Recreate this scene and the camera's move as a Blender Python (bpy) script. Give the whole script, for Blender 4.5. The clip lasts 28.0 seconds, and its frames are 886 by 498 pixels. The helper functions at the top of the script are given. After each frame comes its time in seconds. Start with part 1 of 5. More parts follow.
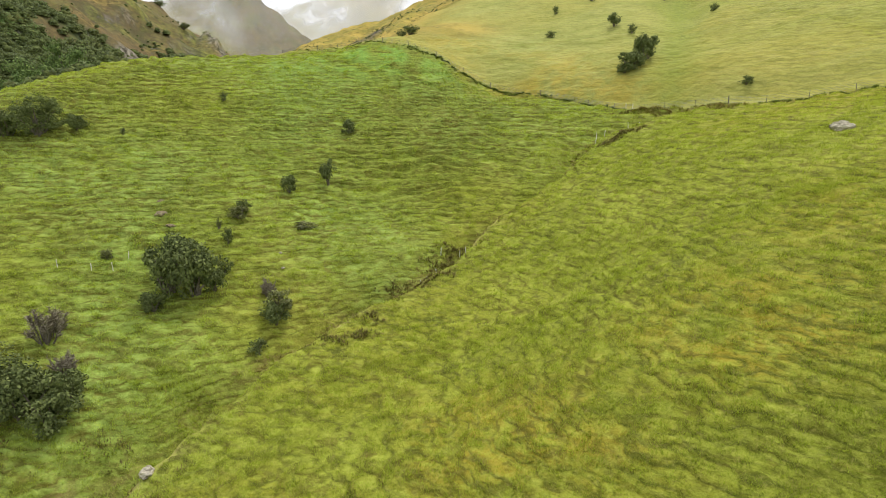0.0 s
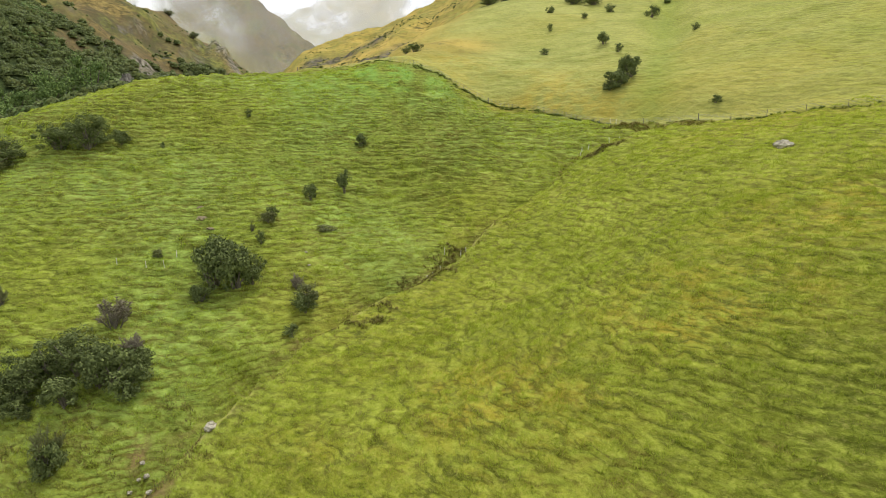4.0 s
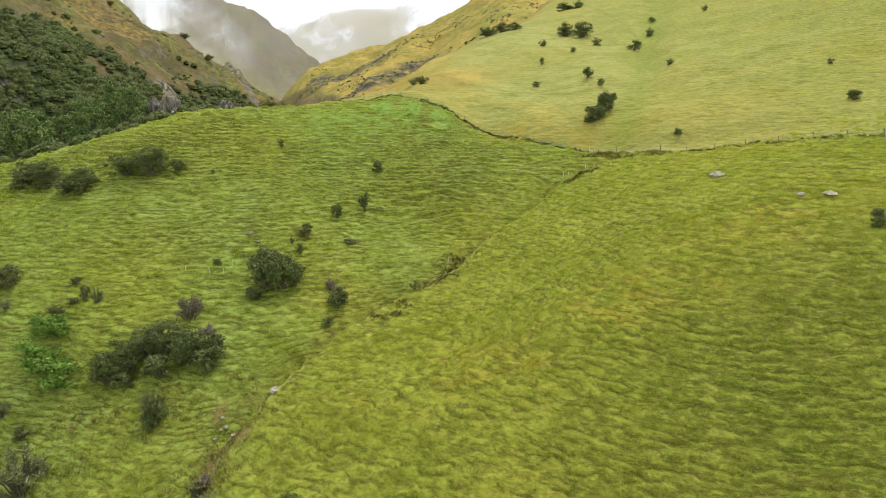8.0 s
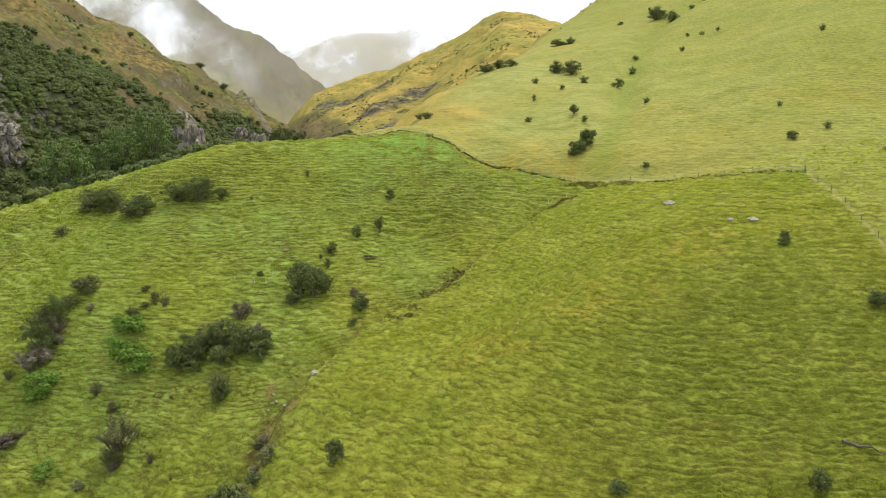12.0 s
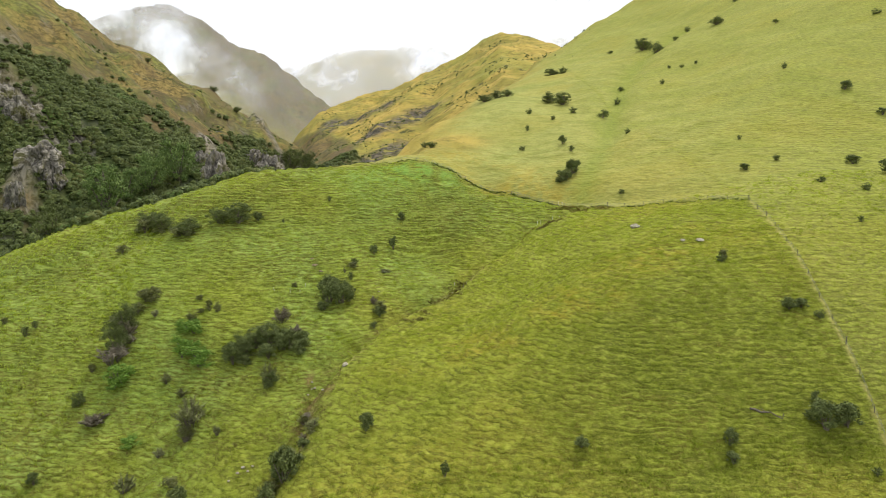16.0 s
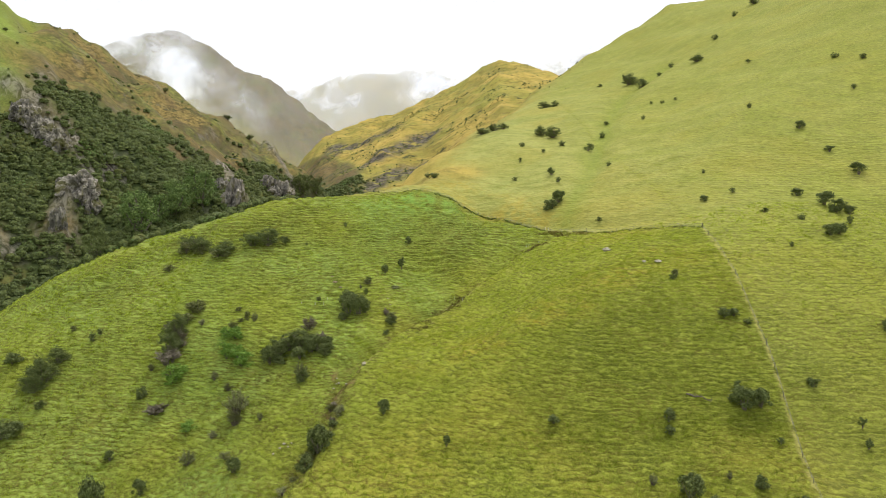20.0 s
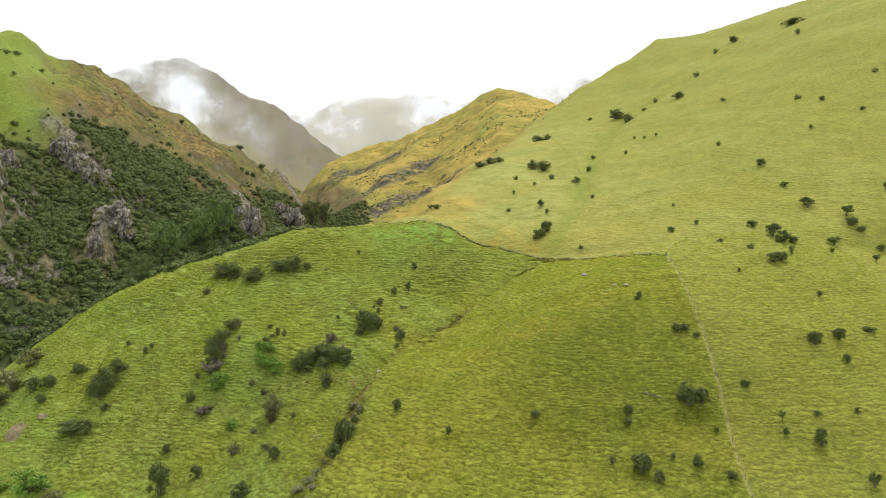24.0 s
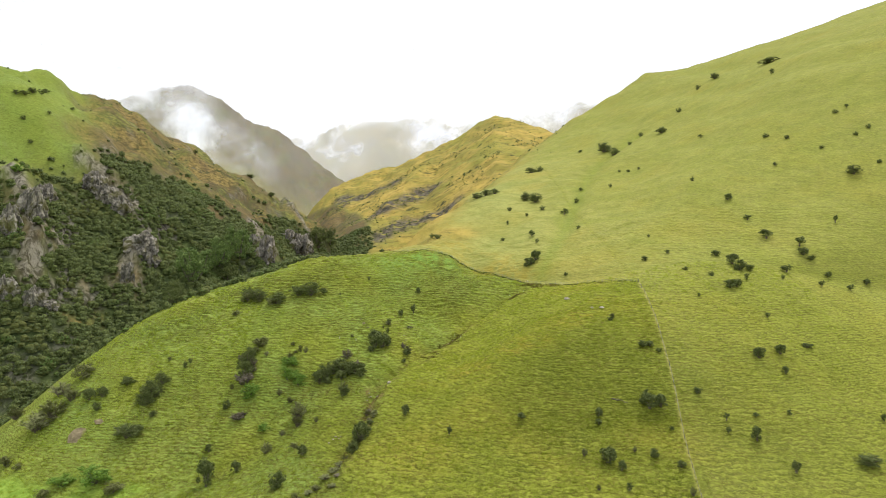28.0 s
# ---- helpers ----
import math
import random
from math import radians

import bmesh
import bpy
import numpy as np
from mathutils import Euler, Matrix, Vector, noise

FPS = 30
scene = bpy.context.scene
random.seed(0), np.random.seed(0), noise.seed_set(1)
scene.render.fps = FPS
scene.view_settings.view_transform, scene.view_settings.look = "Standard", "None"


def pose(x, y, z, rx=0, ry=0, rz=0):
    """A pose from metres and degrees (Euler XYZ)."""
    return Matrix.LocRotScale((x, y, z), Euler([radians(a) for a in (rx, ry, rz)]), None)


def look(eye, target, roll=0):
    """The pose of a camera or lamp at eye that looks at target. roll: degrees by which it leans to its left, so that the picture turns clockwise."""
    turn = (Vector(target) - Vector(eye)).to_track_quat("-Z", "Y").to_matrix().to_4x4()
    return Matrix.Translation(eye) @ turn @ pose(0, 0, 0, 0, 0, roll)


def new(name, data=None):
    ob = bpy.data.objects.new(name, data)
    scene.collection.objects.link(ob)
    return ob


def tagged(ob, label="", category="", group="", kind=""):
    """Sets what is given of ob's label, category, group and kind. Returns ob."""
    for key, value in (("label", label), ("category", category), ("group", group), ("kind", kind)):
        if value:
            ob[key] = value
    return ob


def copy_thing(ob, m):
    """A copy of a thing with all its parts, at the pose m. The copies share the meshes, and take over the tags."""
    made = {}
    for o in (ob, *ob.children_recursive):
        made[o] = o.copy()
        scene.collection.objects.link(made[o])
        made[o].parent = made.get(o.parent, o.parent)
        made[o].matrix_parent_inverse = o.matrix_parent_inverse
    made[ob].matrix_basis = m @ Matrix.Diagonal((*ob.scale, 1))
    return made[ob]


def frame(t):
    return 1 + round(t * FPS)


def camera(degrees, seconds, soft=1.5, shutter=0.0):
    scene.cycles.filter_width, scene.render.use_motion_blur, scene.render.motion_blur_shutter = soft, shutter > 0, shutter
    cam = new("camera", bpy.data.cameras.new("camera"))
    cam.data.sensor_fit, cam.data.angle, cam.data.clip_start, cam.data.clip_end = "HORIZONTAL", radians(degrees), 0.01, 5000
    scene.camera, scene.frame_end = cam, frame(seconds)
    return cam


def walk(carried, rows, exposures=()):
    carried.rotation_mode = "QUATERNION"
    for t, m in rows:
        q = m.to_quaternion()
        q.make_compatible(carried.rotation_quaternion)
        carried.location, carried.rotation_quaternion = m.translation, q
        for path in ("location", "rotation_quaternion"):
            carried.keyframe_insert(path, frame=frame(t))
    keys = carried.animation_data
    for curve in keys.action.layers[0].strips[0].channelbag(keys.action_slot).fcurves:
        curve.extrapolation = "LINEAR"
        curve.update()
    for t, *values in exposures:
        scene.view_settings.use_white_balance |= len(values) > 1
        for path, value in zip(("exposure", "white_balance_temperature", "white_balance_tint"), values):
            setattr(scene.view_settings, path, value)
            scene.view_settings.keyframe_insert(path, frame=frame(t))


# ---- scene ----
# ---------------------------------------------------------------- camera: a drone drawing back from the hillside
cam = camera(65.03, 28.0, soft=0.75)


def drone(x, y, z, pitch, yaw, roll):
    turn = Euler((radians(90 + pitch), 0, radians(yaw))).to_matrix().to_4x4()
    return Matrix.Translation((x, y, z)) @ turn @ pose(0, 0, 0, 0, 0, roll)


walk(cam, [
    (0, drone(0.00, 0.00, 0.00, -11.00, 0.00, 0.05)),
    (1, drone(-0.02, -1.41, 0.26, -10.99, 0.04, 0.03)),
    (2, drone(-0.14, -3.67, 0.65, -10.96, 0.03, 0.01)),
    (3, drone(-0.20, -6.62, 1.11, -10.87, 0.06, -0.00)),
    (3.5, drone(-0.21, -8.25, 1.33, -10.79, 0.08, -0.01)),
    (5.5, drone(-0.47, -15.79, 2.80, -10.75, 0.07, -0.02)),
    (6, drone(-0.51, -17.95, 3.29, -10.79, 0.13, -0.06)),
    (6.5, drone(-0.49, -20.17, 3.73, -10.75, 0.19, -0.10)),
    (7, drone(-0.59, -22.38, 3.97, -10.39, 0.22, -0.11)),
    (7.5, drone(-0.57, -24.59, 4.15, -10.07, 0.22, -0.09)),
    (8, drone(-0.59, -26.78, 4.44, -9.80, 0.22, -0.07)),
    (9, drone(-0.64, -31.33, 5.07, -9.36, 0.26, -0.02)),
    (10, drone(-0.73, -35.91, 5.53, -8.83, 0.26, 0.02)),
    (11, drone(-0.89, -40.66, 6.13, -8.46, 0.25, 0.04)),
    (12, drone(-0.94, -45.45, 6.77, -8.15, 0.28, 0.04)),
    (12.5, drone(-0.95, -47.80, 7.10, -8.00, 0.31, 0.05)),
    (14.5, drone(-1.48, -58.13, 8.32, -7.29, 0.22, -0.04)),
    (15, drone(-1.66, -60.71, 8.92, -7.24, 0.23, -0.03)),
    (16, drone(-1.81, -66.00, 9.97, -7.01, 0.25, -0.01)),
    (17, drone(-1.75, -71.52, 10.57, -6.56, 0.29, 0.01)),
    (18, drone(-1.82, -77.06, 11.21, -6.15, 0.29, 0.04)),
    (19, drone(-1.98, -82.74, 11.81, -5.72, 0.26, 0.09)),
    (20, drone(-2.07, -88.72, 12.61, -5.35, 0.26, 0.09)),
    (21, drone(-2.20, -94.75, 13.51, -4.99, 0.24, 0.08)),
    (21.5, drone(-2.22, -97.81, 14.07, -4.84, 0.25, 0.09)),
    (23.5, drone(-2.33, -110.39, 15.70, -3.87, 0.28, 0.01)),
    (24, drone(-2.34, -113.58, 16.11, -3.66, 0.28, -0.01)),
    (25, drone(-2.43, -119.71, 16.89, -3.23, 0.25, -0.02)),
    (26, drone(-2.49, -126.16, 17.82, -2.83, 0.25, -0.05)),
    (27, drone(-2.57, -132.90, 18.80, -2.40, 0.24, -0.08)),
    (28, drone(-2.77, -139.34, 19.58, -1.93, 0.20, -0.05)),
])

# ---------------------------------------------------------------- light: thin bright overcast, the sun high behind the cloud
def overcast():
    w = bpy.data.worlds.new("overcast_sky")
    scene.world = w
    w.use_nodes = True
    n, l = w.node_tree.nodes, w.node_tree.links
    sky = n.new("ShaderNodeTexSky")
    sky.sky_type, sky.sun_disc = "NISHITA", False
    sky.sun_elevation, sky.sun_rotation = radians(63), radians(27)
    sky.air_density, sky.dust_density = 1.0, 4.0
    cloud = n.new("ShaderNodeMixRGB")            # the cloud sheet hides nearly all of the blue
    cloud.inputs[0].default_value = 0.86
    cloud.inputs[2].default_value = (10.4, 10.6, 11.4, 1)
    l.new(sky.outputs[0], cloud.inputs[1])
    back = n["Background"]
    back.inputs[1].default_value = 0.112
    l.new(cloud.outputs[0], back.inputs[0])


overcast()
sun = new("sun", bpy.data.lights.new("sun", "SUN"))
sun.data.energy, sun.data.angle, sun.data.color = 2.2, radians(12), (1.0, 0.95, 0.86)
sun.matrix_world = look((25, 50, 110), (0, 0, 0))


# ---------------------------------------------------------------- materials
def linear(r, g, b):
    return tuple(((c / 255 + 0.055) / 1.055) ** 2.4 if c > 10 else c / 255 / 12.92 for c in (r, g, b)) + (1,)


class Stuff:
    """A node material with short ways to noise, mixes and attributes."""

    def __init__(self, name, roughness=0.85, specular=0.2):
        self.m = bpy.data.materials.new(name)
        self.m.use_nodes = True
        self.n, self.l = self.m.node_tree.nodes, self.m.node_tree.links
        self.out = self.n["Principled BSDF"]
        self.out.inputs["Roughness"].default_value = roughness
        self.out.inputs["Specular IOR Level"].default_value = specular
        self.where = self.n.new("ShaderNodeTexCoord").outputs["Object"]

    def stretch(self, sx, sy, sz):
        node = self.n.new("ShaderNodeMapping")
        node.inputs["Scale"].default_value = (sx, sy, sz)
        self.l.new(self.where, node.inputs[0])
        return node.outputs[0]

    def noise(self, size, detail=4, rough=0.55, at=None, twist=0.0):
        node = self.n.new("ShaderNodeTexNoise")
        node.inputs["Scale"].default_value = 1 / size
        node.inputs["Detail"].default_value = detail
        node.inputs["Roughness"].default_value = rough
        node.inputs["Distortion"].default_value = twist
        self.l.new(at or self.where, node.inputs["Vector"])
        return node.outputs["Fac"]

    def treads(self, rise, wander, size):
        """Trodden ledges that follow the contours: 0 at the foot of each rise, growing to 1 at the next."""
        node = self.n.new("ShaderNodeTexWave")
        node.bands_direction, node.wave_profile = "Z", "SAW"
        scale = 0.31416 / rise
        for key, v in (("Scale", scale), ("Distortion", wander), ("Detail", 2.0), ("Detail Scale", 1 / (size * scale)), ("Detail Roughness", 0.45)):
            node.inputs[key].default_value = v
        self.l.new(self.where, node.inputs["Vector"])
        return node.outputs["Fac"]

    def seam(self, value):
        """How far a noise lies from its middle: 0 along wandering net-like lines."""
        low, off = self.n.new("ShaderNodeMath"), self.n.new("ShaderNodeMath")
        low.operation, off.operation = "SUBTRACT", "ABSOLUTE"
        low.inputs[1].default_value = 0.5
        self.l.new(value, low.inputs[0])
        self.l.new(low.outputs[0], off.inputs[0])
        return off.outputs[0]

    def ramp(self, value, low, high):
        node = self.n.new("ShaderNodeMapRange")
        node.interpolation_type = "SMOOTHSTEP"
        node.inputs["From Min"].default_value, node.inputs["From Max"].default_value = low, high
        self.l.new(value, node.inputs["Value"])
        return node.outputs[0]

    def times(self, a, b):
        node = self.n.new("ShaderNodeMath")
        node.operation = "MULTIPLY"
        self.l.new(a, node.inputs[0])
        if isinstance(b, (int, float)):
            node.inputs[1].default_value = b
        else:
            self.l.new(b, node.inputs[1])
        return node.outputs[0]

    def mix(self, fac, a, b, kind="MIX"):
        node = self.n.new("ShaderNodeMixRGB")
        node.blend_type = kind
        for slot, v in zip(node.inputs, (fac, a, b)):
            if isinstance(v, (int, float, tuple)):
                slot.default_value = v
            else:
                self.l.new(v, slot)
        return node.outputs[0]

    def mask(self, name):
        node = self.n.new("ShaderNodeAttribute")
        node.attribute_name = name
        return node.outputs["Fac"]

    def island(self):
        return self.n.new("ShaderNodeNewGeometry").outputs["Random Per Island"]

    def colour(self, c):
        if isinstance(c, tuple):
            self.out.inputs["Base Color"].default_value = c
        else:
            self.l.new(c, self.out.inputs["Base Color"])
        return self

    def bump(self, height, strength, distance):
        node = self.n.new("ShaderNodeBump")
        node.inputs["Strength"].default_value, node.inputs["Distance"].default_value = strength, distance
        self.l.new(height, node.inputs["Height"])
        if self.out.inputs["Normal"].is_linked:
            self.l.new(self.out.inputs["Normal"].links[0].from_socket, node.inputs["Normal"])
        self.l.new(node.outputs[0], self.out.inputs["Normal"])
        return self


def turf_colour(s):
    """Grazed hill grass: tussocks drawn out along the contours, olive and lush green, dead grass and painted shade
    between, paler pasture behind the fence.
    """
    lush, dark, lime = linear(136, 144, 45), linear(82, 86, 28), linear(162, 171, 67)
    bronze, straw, brown = linear(160, 142, 52), linear(184, 178, 96), linear(110, 98, 42)
    flow = s.stretch(0.55, 0.55, 1.9)
    fine, tuft = s.noise(0.30, 5, 0.7), s.noise(1.15, 6, 0.68, s.stretch(0.7, 0.7, 1.6), 0.4)
    ledge = s.noise(0.52, 4, 0.6, flow, 0.3)
    hump = s.noise(1.7, 4, 0.6, flow, 0.4)
    patch, broad = s.noise(8.5, 5, 0.6, s.stretch(0.8, 1, 1), 0.8), s.noise(30, 4, 0.55, None, 0.4)
    lush = s.mix(s.times(s.mask("green"), 0.85), lush, linear(122, 145, 62))
    lime = s.mix(s.times(s.mask("green"), 0.85), lime, linear(148, 176, 90))
    c = s.mix(s.ramp(tuft, 0.28, 0.66), s.mix(0.7, dark, lush), lush)
    c = s.mix(s.times(s.ramp(patch, 0.45, 0.68), 0.5), c, lime)
    # A deeper tone low on the slope and over the knoll's flank.
    c = s.mix(s.times(s.mask("deep"), 0.7), c, s.mix(s.ramp(tuft, 0.36, 0.64), linear(70, 80, 22), linear(102, 112, 34)))
    c = s.mix(s.times(s.times(s.ramp(broad, 0.40, 0.68), s.mask("bronze")), 0.8), c, bronze)
    c = s.mix(s.times(s.times(s.mask("russet"), s.ramp(s.noise(1.8, 5, 0.7, s.stretch(0.6, 0.6, 1.5)), 0.34, 0.62)), 0.6), c, linear(166, 138, 46))
    # Coarser grass on the terrace fronts, with their shade put into the colour.
    deep = s.mix(s.ramp(s.noise(1.6, 5, 0.65), 0.4, 0.65), linear(78, 84, 26), linear(106, 92, 38))
    c = s.mix(s.times(s.times(s.mask("riser"), s.ramp(s.noise(2.2, 6, 0.66, s.stretch(0.5, 0.5, 1.4), 0.6), 0.34, 0.6)), 0.8), c, deep)
    # Hollows darkened in the colour to stand in for shade.
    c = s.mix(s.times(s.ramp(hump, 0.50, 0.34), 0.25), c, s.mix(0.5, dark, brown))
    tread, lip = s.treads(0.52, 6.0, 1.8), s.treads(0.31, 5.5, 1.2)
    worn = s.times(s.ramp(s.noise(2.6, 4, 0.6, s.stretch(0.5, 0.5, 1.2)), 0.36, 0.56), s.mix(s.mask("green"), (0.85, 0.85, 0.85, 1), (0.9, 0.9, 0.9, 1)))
    # Dark ledge feet and bright ledge tops: shading painted into the turf.
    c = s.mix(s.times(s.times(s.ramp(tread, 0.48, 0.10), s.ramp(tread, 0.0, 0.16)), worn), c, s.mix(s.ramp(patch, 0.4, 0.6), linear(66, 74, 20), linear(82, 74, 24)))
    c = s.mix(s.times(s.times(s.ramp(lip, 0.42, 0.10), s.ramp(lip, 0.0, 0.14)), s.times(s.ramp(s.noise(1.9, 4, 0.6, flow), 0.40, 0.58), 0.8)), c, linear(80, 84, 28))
    c = s.mix(s.times(s.times(s.ramp(tread, 0.55, 0.85), s.ramp(tread, 1.0, 0.88)), s.times(worn, 0.4)), c, lime)
    # Tussock undersides darkened and crests lightened, shading put into the colour.
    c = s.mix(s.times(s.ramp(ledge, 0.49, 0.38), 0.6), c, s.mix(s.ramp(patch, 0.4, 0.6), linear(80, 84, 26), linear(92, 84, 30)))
    c = s.mix(s.times(s.ramp(ledge, 0.53, 0.64), 0.4), c, lime)
    c = s.mix(s.times(s.ramp(s.noise(0.9, 5, 0.7, flow, 0.5), 0.58, 0.72), 0.45), c, brown)
    net = s.seam(s.noise(0.95, 4, 0.6, s.stretch(0.42, 0.42, 2.0), 0.8))
    # Shade painted into the net's hollows, light along its ridges.
    c = s.mix(s.times(s.ramp(net, 0.05, 0.17), 0.34), c, s.mix(s.ramp(tuft, 0.4, 0.6), linear(84, 86, 26), linear(96, 106, 32)))
    c = s.mix(s.times(s.ramp(net, 0.045, 0.0), 0.14), c, s.mix(0.4, lime, straw))
    c = s.mix(s.times(s.ramp(fine, 0.50, 0.76), 0.3), c, straw)
    pale, olive = linear(174, 170, 98), linear(148, 150, 82)
    terrace = s.noise(1.5, 4, 0.6, s.stretch(0.30, 0.30, 1.5), 0.5)
    far = s.mix(s.ramp(s.noise(9, 6, 0.66, s.stretch(0.7, 0.7, 1.2), 0.8), 0.35, 0.66), olive, pale)
    far = s.mix(s.times(s.ramp(broad, 0.48, 0.7), 0.4), far, linear(174, 160, 72))
    far = s.mix(s.times(s.ramp(s.noise(46, 4, 0.6, None, 0.8), 0.52, 0.68), 0.5), far, linear(142, 150, 70))
    # Far terraces: their shading painted as dark and pale streaks.
    far = s.mix(s.times(s.ramp(terrace, 0.50, 0.36), 0.4), far, linear(126, 130, 56))
    far = s.mix(s.times(s.ramp(terrace, 0.54, 0.70), 0.35), far, linear(180, 180, 102))
    far = s.mix(s.times(s.ramp(s.noise(0.9, 5, 0.75, flow, 0.4), 0.48, 0.34), 0.22), far, linear(112, 118, 48))
    c = s.mix(s.times(s.mask("tall"), s.ramp(s.noise(1.6, 5, 0.7, s.stretch(0.5, 1, 1)), 0.36, 0.56)), c, linear(134, 170, 78))
    c = s.mix(s.times(s.mask("track"), s.ramp(s.noise(1.2, 5, 0.65), 0.34, 0.58)), c, linear(174, 166, 98))
    far = s.mix(s.times(s.times(s.mask("russet"), s.ramp(s.noise(2.4, 5, 0.7), 0.34, 0.62)), 0.7), far, linear(190, 162, 70))
    far = s.mix(s.times(s.mask("drain"), 0.45), far, linear(112, 138, 48))
    c = s.mix(s.mask("meadow"), c, s.mix(s.ramp(tuft, 0.35, 0.65), linear(118, 148, 50), linear(148, 174, 72)))
    # Shaded ledge feet painted on the pasture too.
    far = s.mix(s.times(s.ramp(tread, 0.36, 0.04), s.times(s.ramp(hump, 0.40, 0.56), 0.35)), far, linear(120, 124, 52))
    return s.mix(s.mask("pasture"), c, far), fine, tread, lip, net


def turf():
    s = Stuff("hill_grass", 0.9, 0.1)
    c, fine, tread, lip, net = turf_colour(s)
    tawny = s.mix(s.ramp(s.noise(2.4, 7, 0.75, None, 0.4), 0.36, 0.64), linear(84, 74, 38), linear(150, 131, 76))
    tawny = s.mix(s.times(s.ramp(s.noise(34, 7, 0.7, None, 0.5), 0.44, 0.58), 0.75), tawny, s.mix(s.ramp(s.noise(3, 6, 0.7), 0.4, 0.6), linear(78, 84, 38), linear(126, 132, 64)))
    tawny = s.mix(s.times(s.ramp(s.noise(7, 7, 0.74), 0.54, 0.62), 0.8), tawny, linear(60, 66, 36))
    tawny = s.mix(s.times(s.ramp(s.noise(14, 7, 0.7), 0.61, 0.70), 0.8), tawny, linear(128, 122, 112))
    tawny = s.mix(s.times(s.ramp(s.noise(70, 8, 0.74, None, 0.8), 0.44, 0.56), 0.65), tawny, linear(98, 84, 60))
    tawny = s.mix(s.times(s.ramp(s.noise(26, 8, 0.74, s.stretch(1, 1, 0.6), 0.6), 0.54, 0.62), 0.6), tawny, linear(74, 74, 48))
    c = s.mix(s.mask("tussock"), c, tawny)
    golden = s.mix(s.ramp(s.noise(34, 6, 0.66, None, 0.6), 0.38, 0.64), linear(136, 128, 58), linear(182, 158, 78))
    golden = s.mix(s.times(s.ramp(s.noise(60, 5, 0.6), 0.48, 0.62), 0.6), golden, linear(140, 142, 62))
    golden = s.mix(s.times(s.ramp(s.noise(4, 6, 0.75, s.stretch(0.5, 0.5, 1.2)), 0.52, 0.36), 0.55), golden, linear(98, 86, 40))
    golden = s.mix(s.times(s.ramp(s.noise(22, 7, 0.72), 0.60, 0.66), 0.85), golden, linear(60, 66, 38))
    scar = s.mix(s.ramp(s.noise(5, 7, 0.72), 0.4, 0.62), linear(58, 56, 44), linear(112, 104, 88))
    golden = s.mix(s.times(s.mask("scar"), s.ramp(s.noise(9, 6, 0.7), 0.36, 0.5)), golden, scar)
    c = s.mix(s.mask("golden"), c, golden)
    scrub = s.mix(s.ramp(s.noise(3.5, 6, 0.7), 0.35, 0.7), linear(50, 62, 34), linear(92, 104, 56))
    c = s.mix(s.mask("scrub"), c, scrub)
    grey = s.mix(s.ramp(s.noise(2.6, 8, 0.75, s.stretch(1, 1, 0.4), 0.8), 0.40, 0.60), linear(60, 56, 46), linear(148, 142, 126))
    c = s.mix(s.mask("rock"), c, grey)
    soil = s.mix(s.ramp(s.noise(0.7, 6, 0.7), 0.35, 0.7), linear(98, 80, 48), linear(146, 124, 82))
    c = s.mix(s.times(s.mask("soil"), s.ramp(s.noise(1.7, 5, 0.65, None, 0.7), 0.42, 0.6)), c, soil)
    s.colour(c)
    s.bump(fine, 0.5, 0.12).bump(tread, -0.7, 0.17).bump(lip, -0.6, 0.10).bump(net, -0.5, 0.7).bump(s.noise(0.8, 5, 0.65), 0.7, 0.35).bump(s.noise(5, 6, 0.65), 0.3, 1.0)
    return s.m


def blades():
    s = Stuff("grass_blades", 0.75, 0.15)
    c = turf_colour(s)[0]
    c = s.mix(0.3, s.mix(1.0, c, (1.26, 1.25, 1.2, 1), "MULTIPLY"), s.mix(s.island(), linear(130, 142, 50), linear(196, 204, 94)))
    # Blades take the same deeper tone there.
    s.colour(s.mix(s.times(s.mask("deep"), 0.8), c, linear(90, 102, 30)))
    through_blade, both = s.n.new("ShaderNodeBsdfTranslucent"), s.n.new("ShaderNodeMixShader")
    through_blade.inputs[0].default_value, both.inputs[0].default_value = linear(190, 206, 70), 0.4
    s.l.new(s.out.outputs[0], both.inputs[1])
    s.l.new(through_blade.outputs[0], both.inputs[2])
    s.l.new(both.outputs[0], s.n["Material Output"].inputs[0])
    return s.m


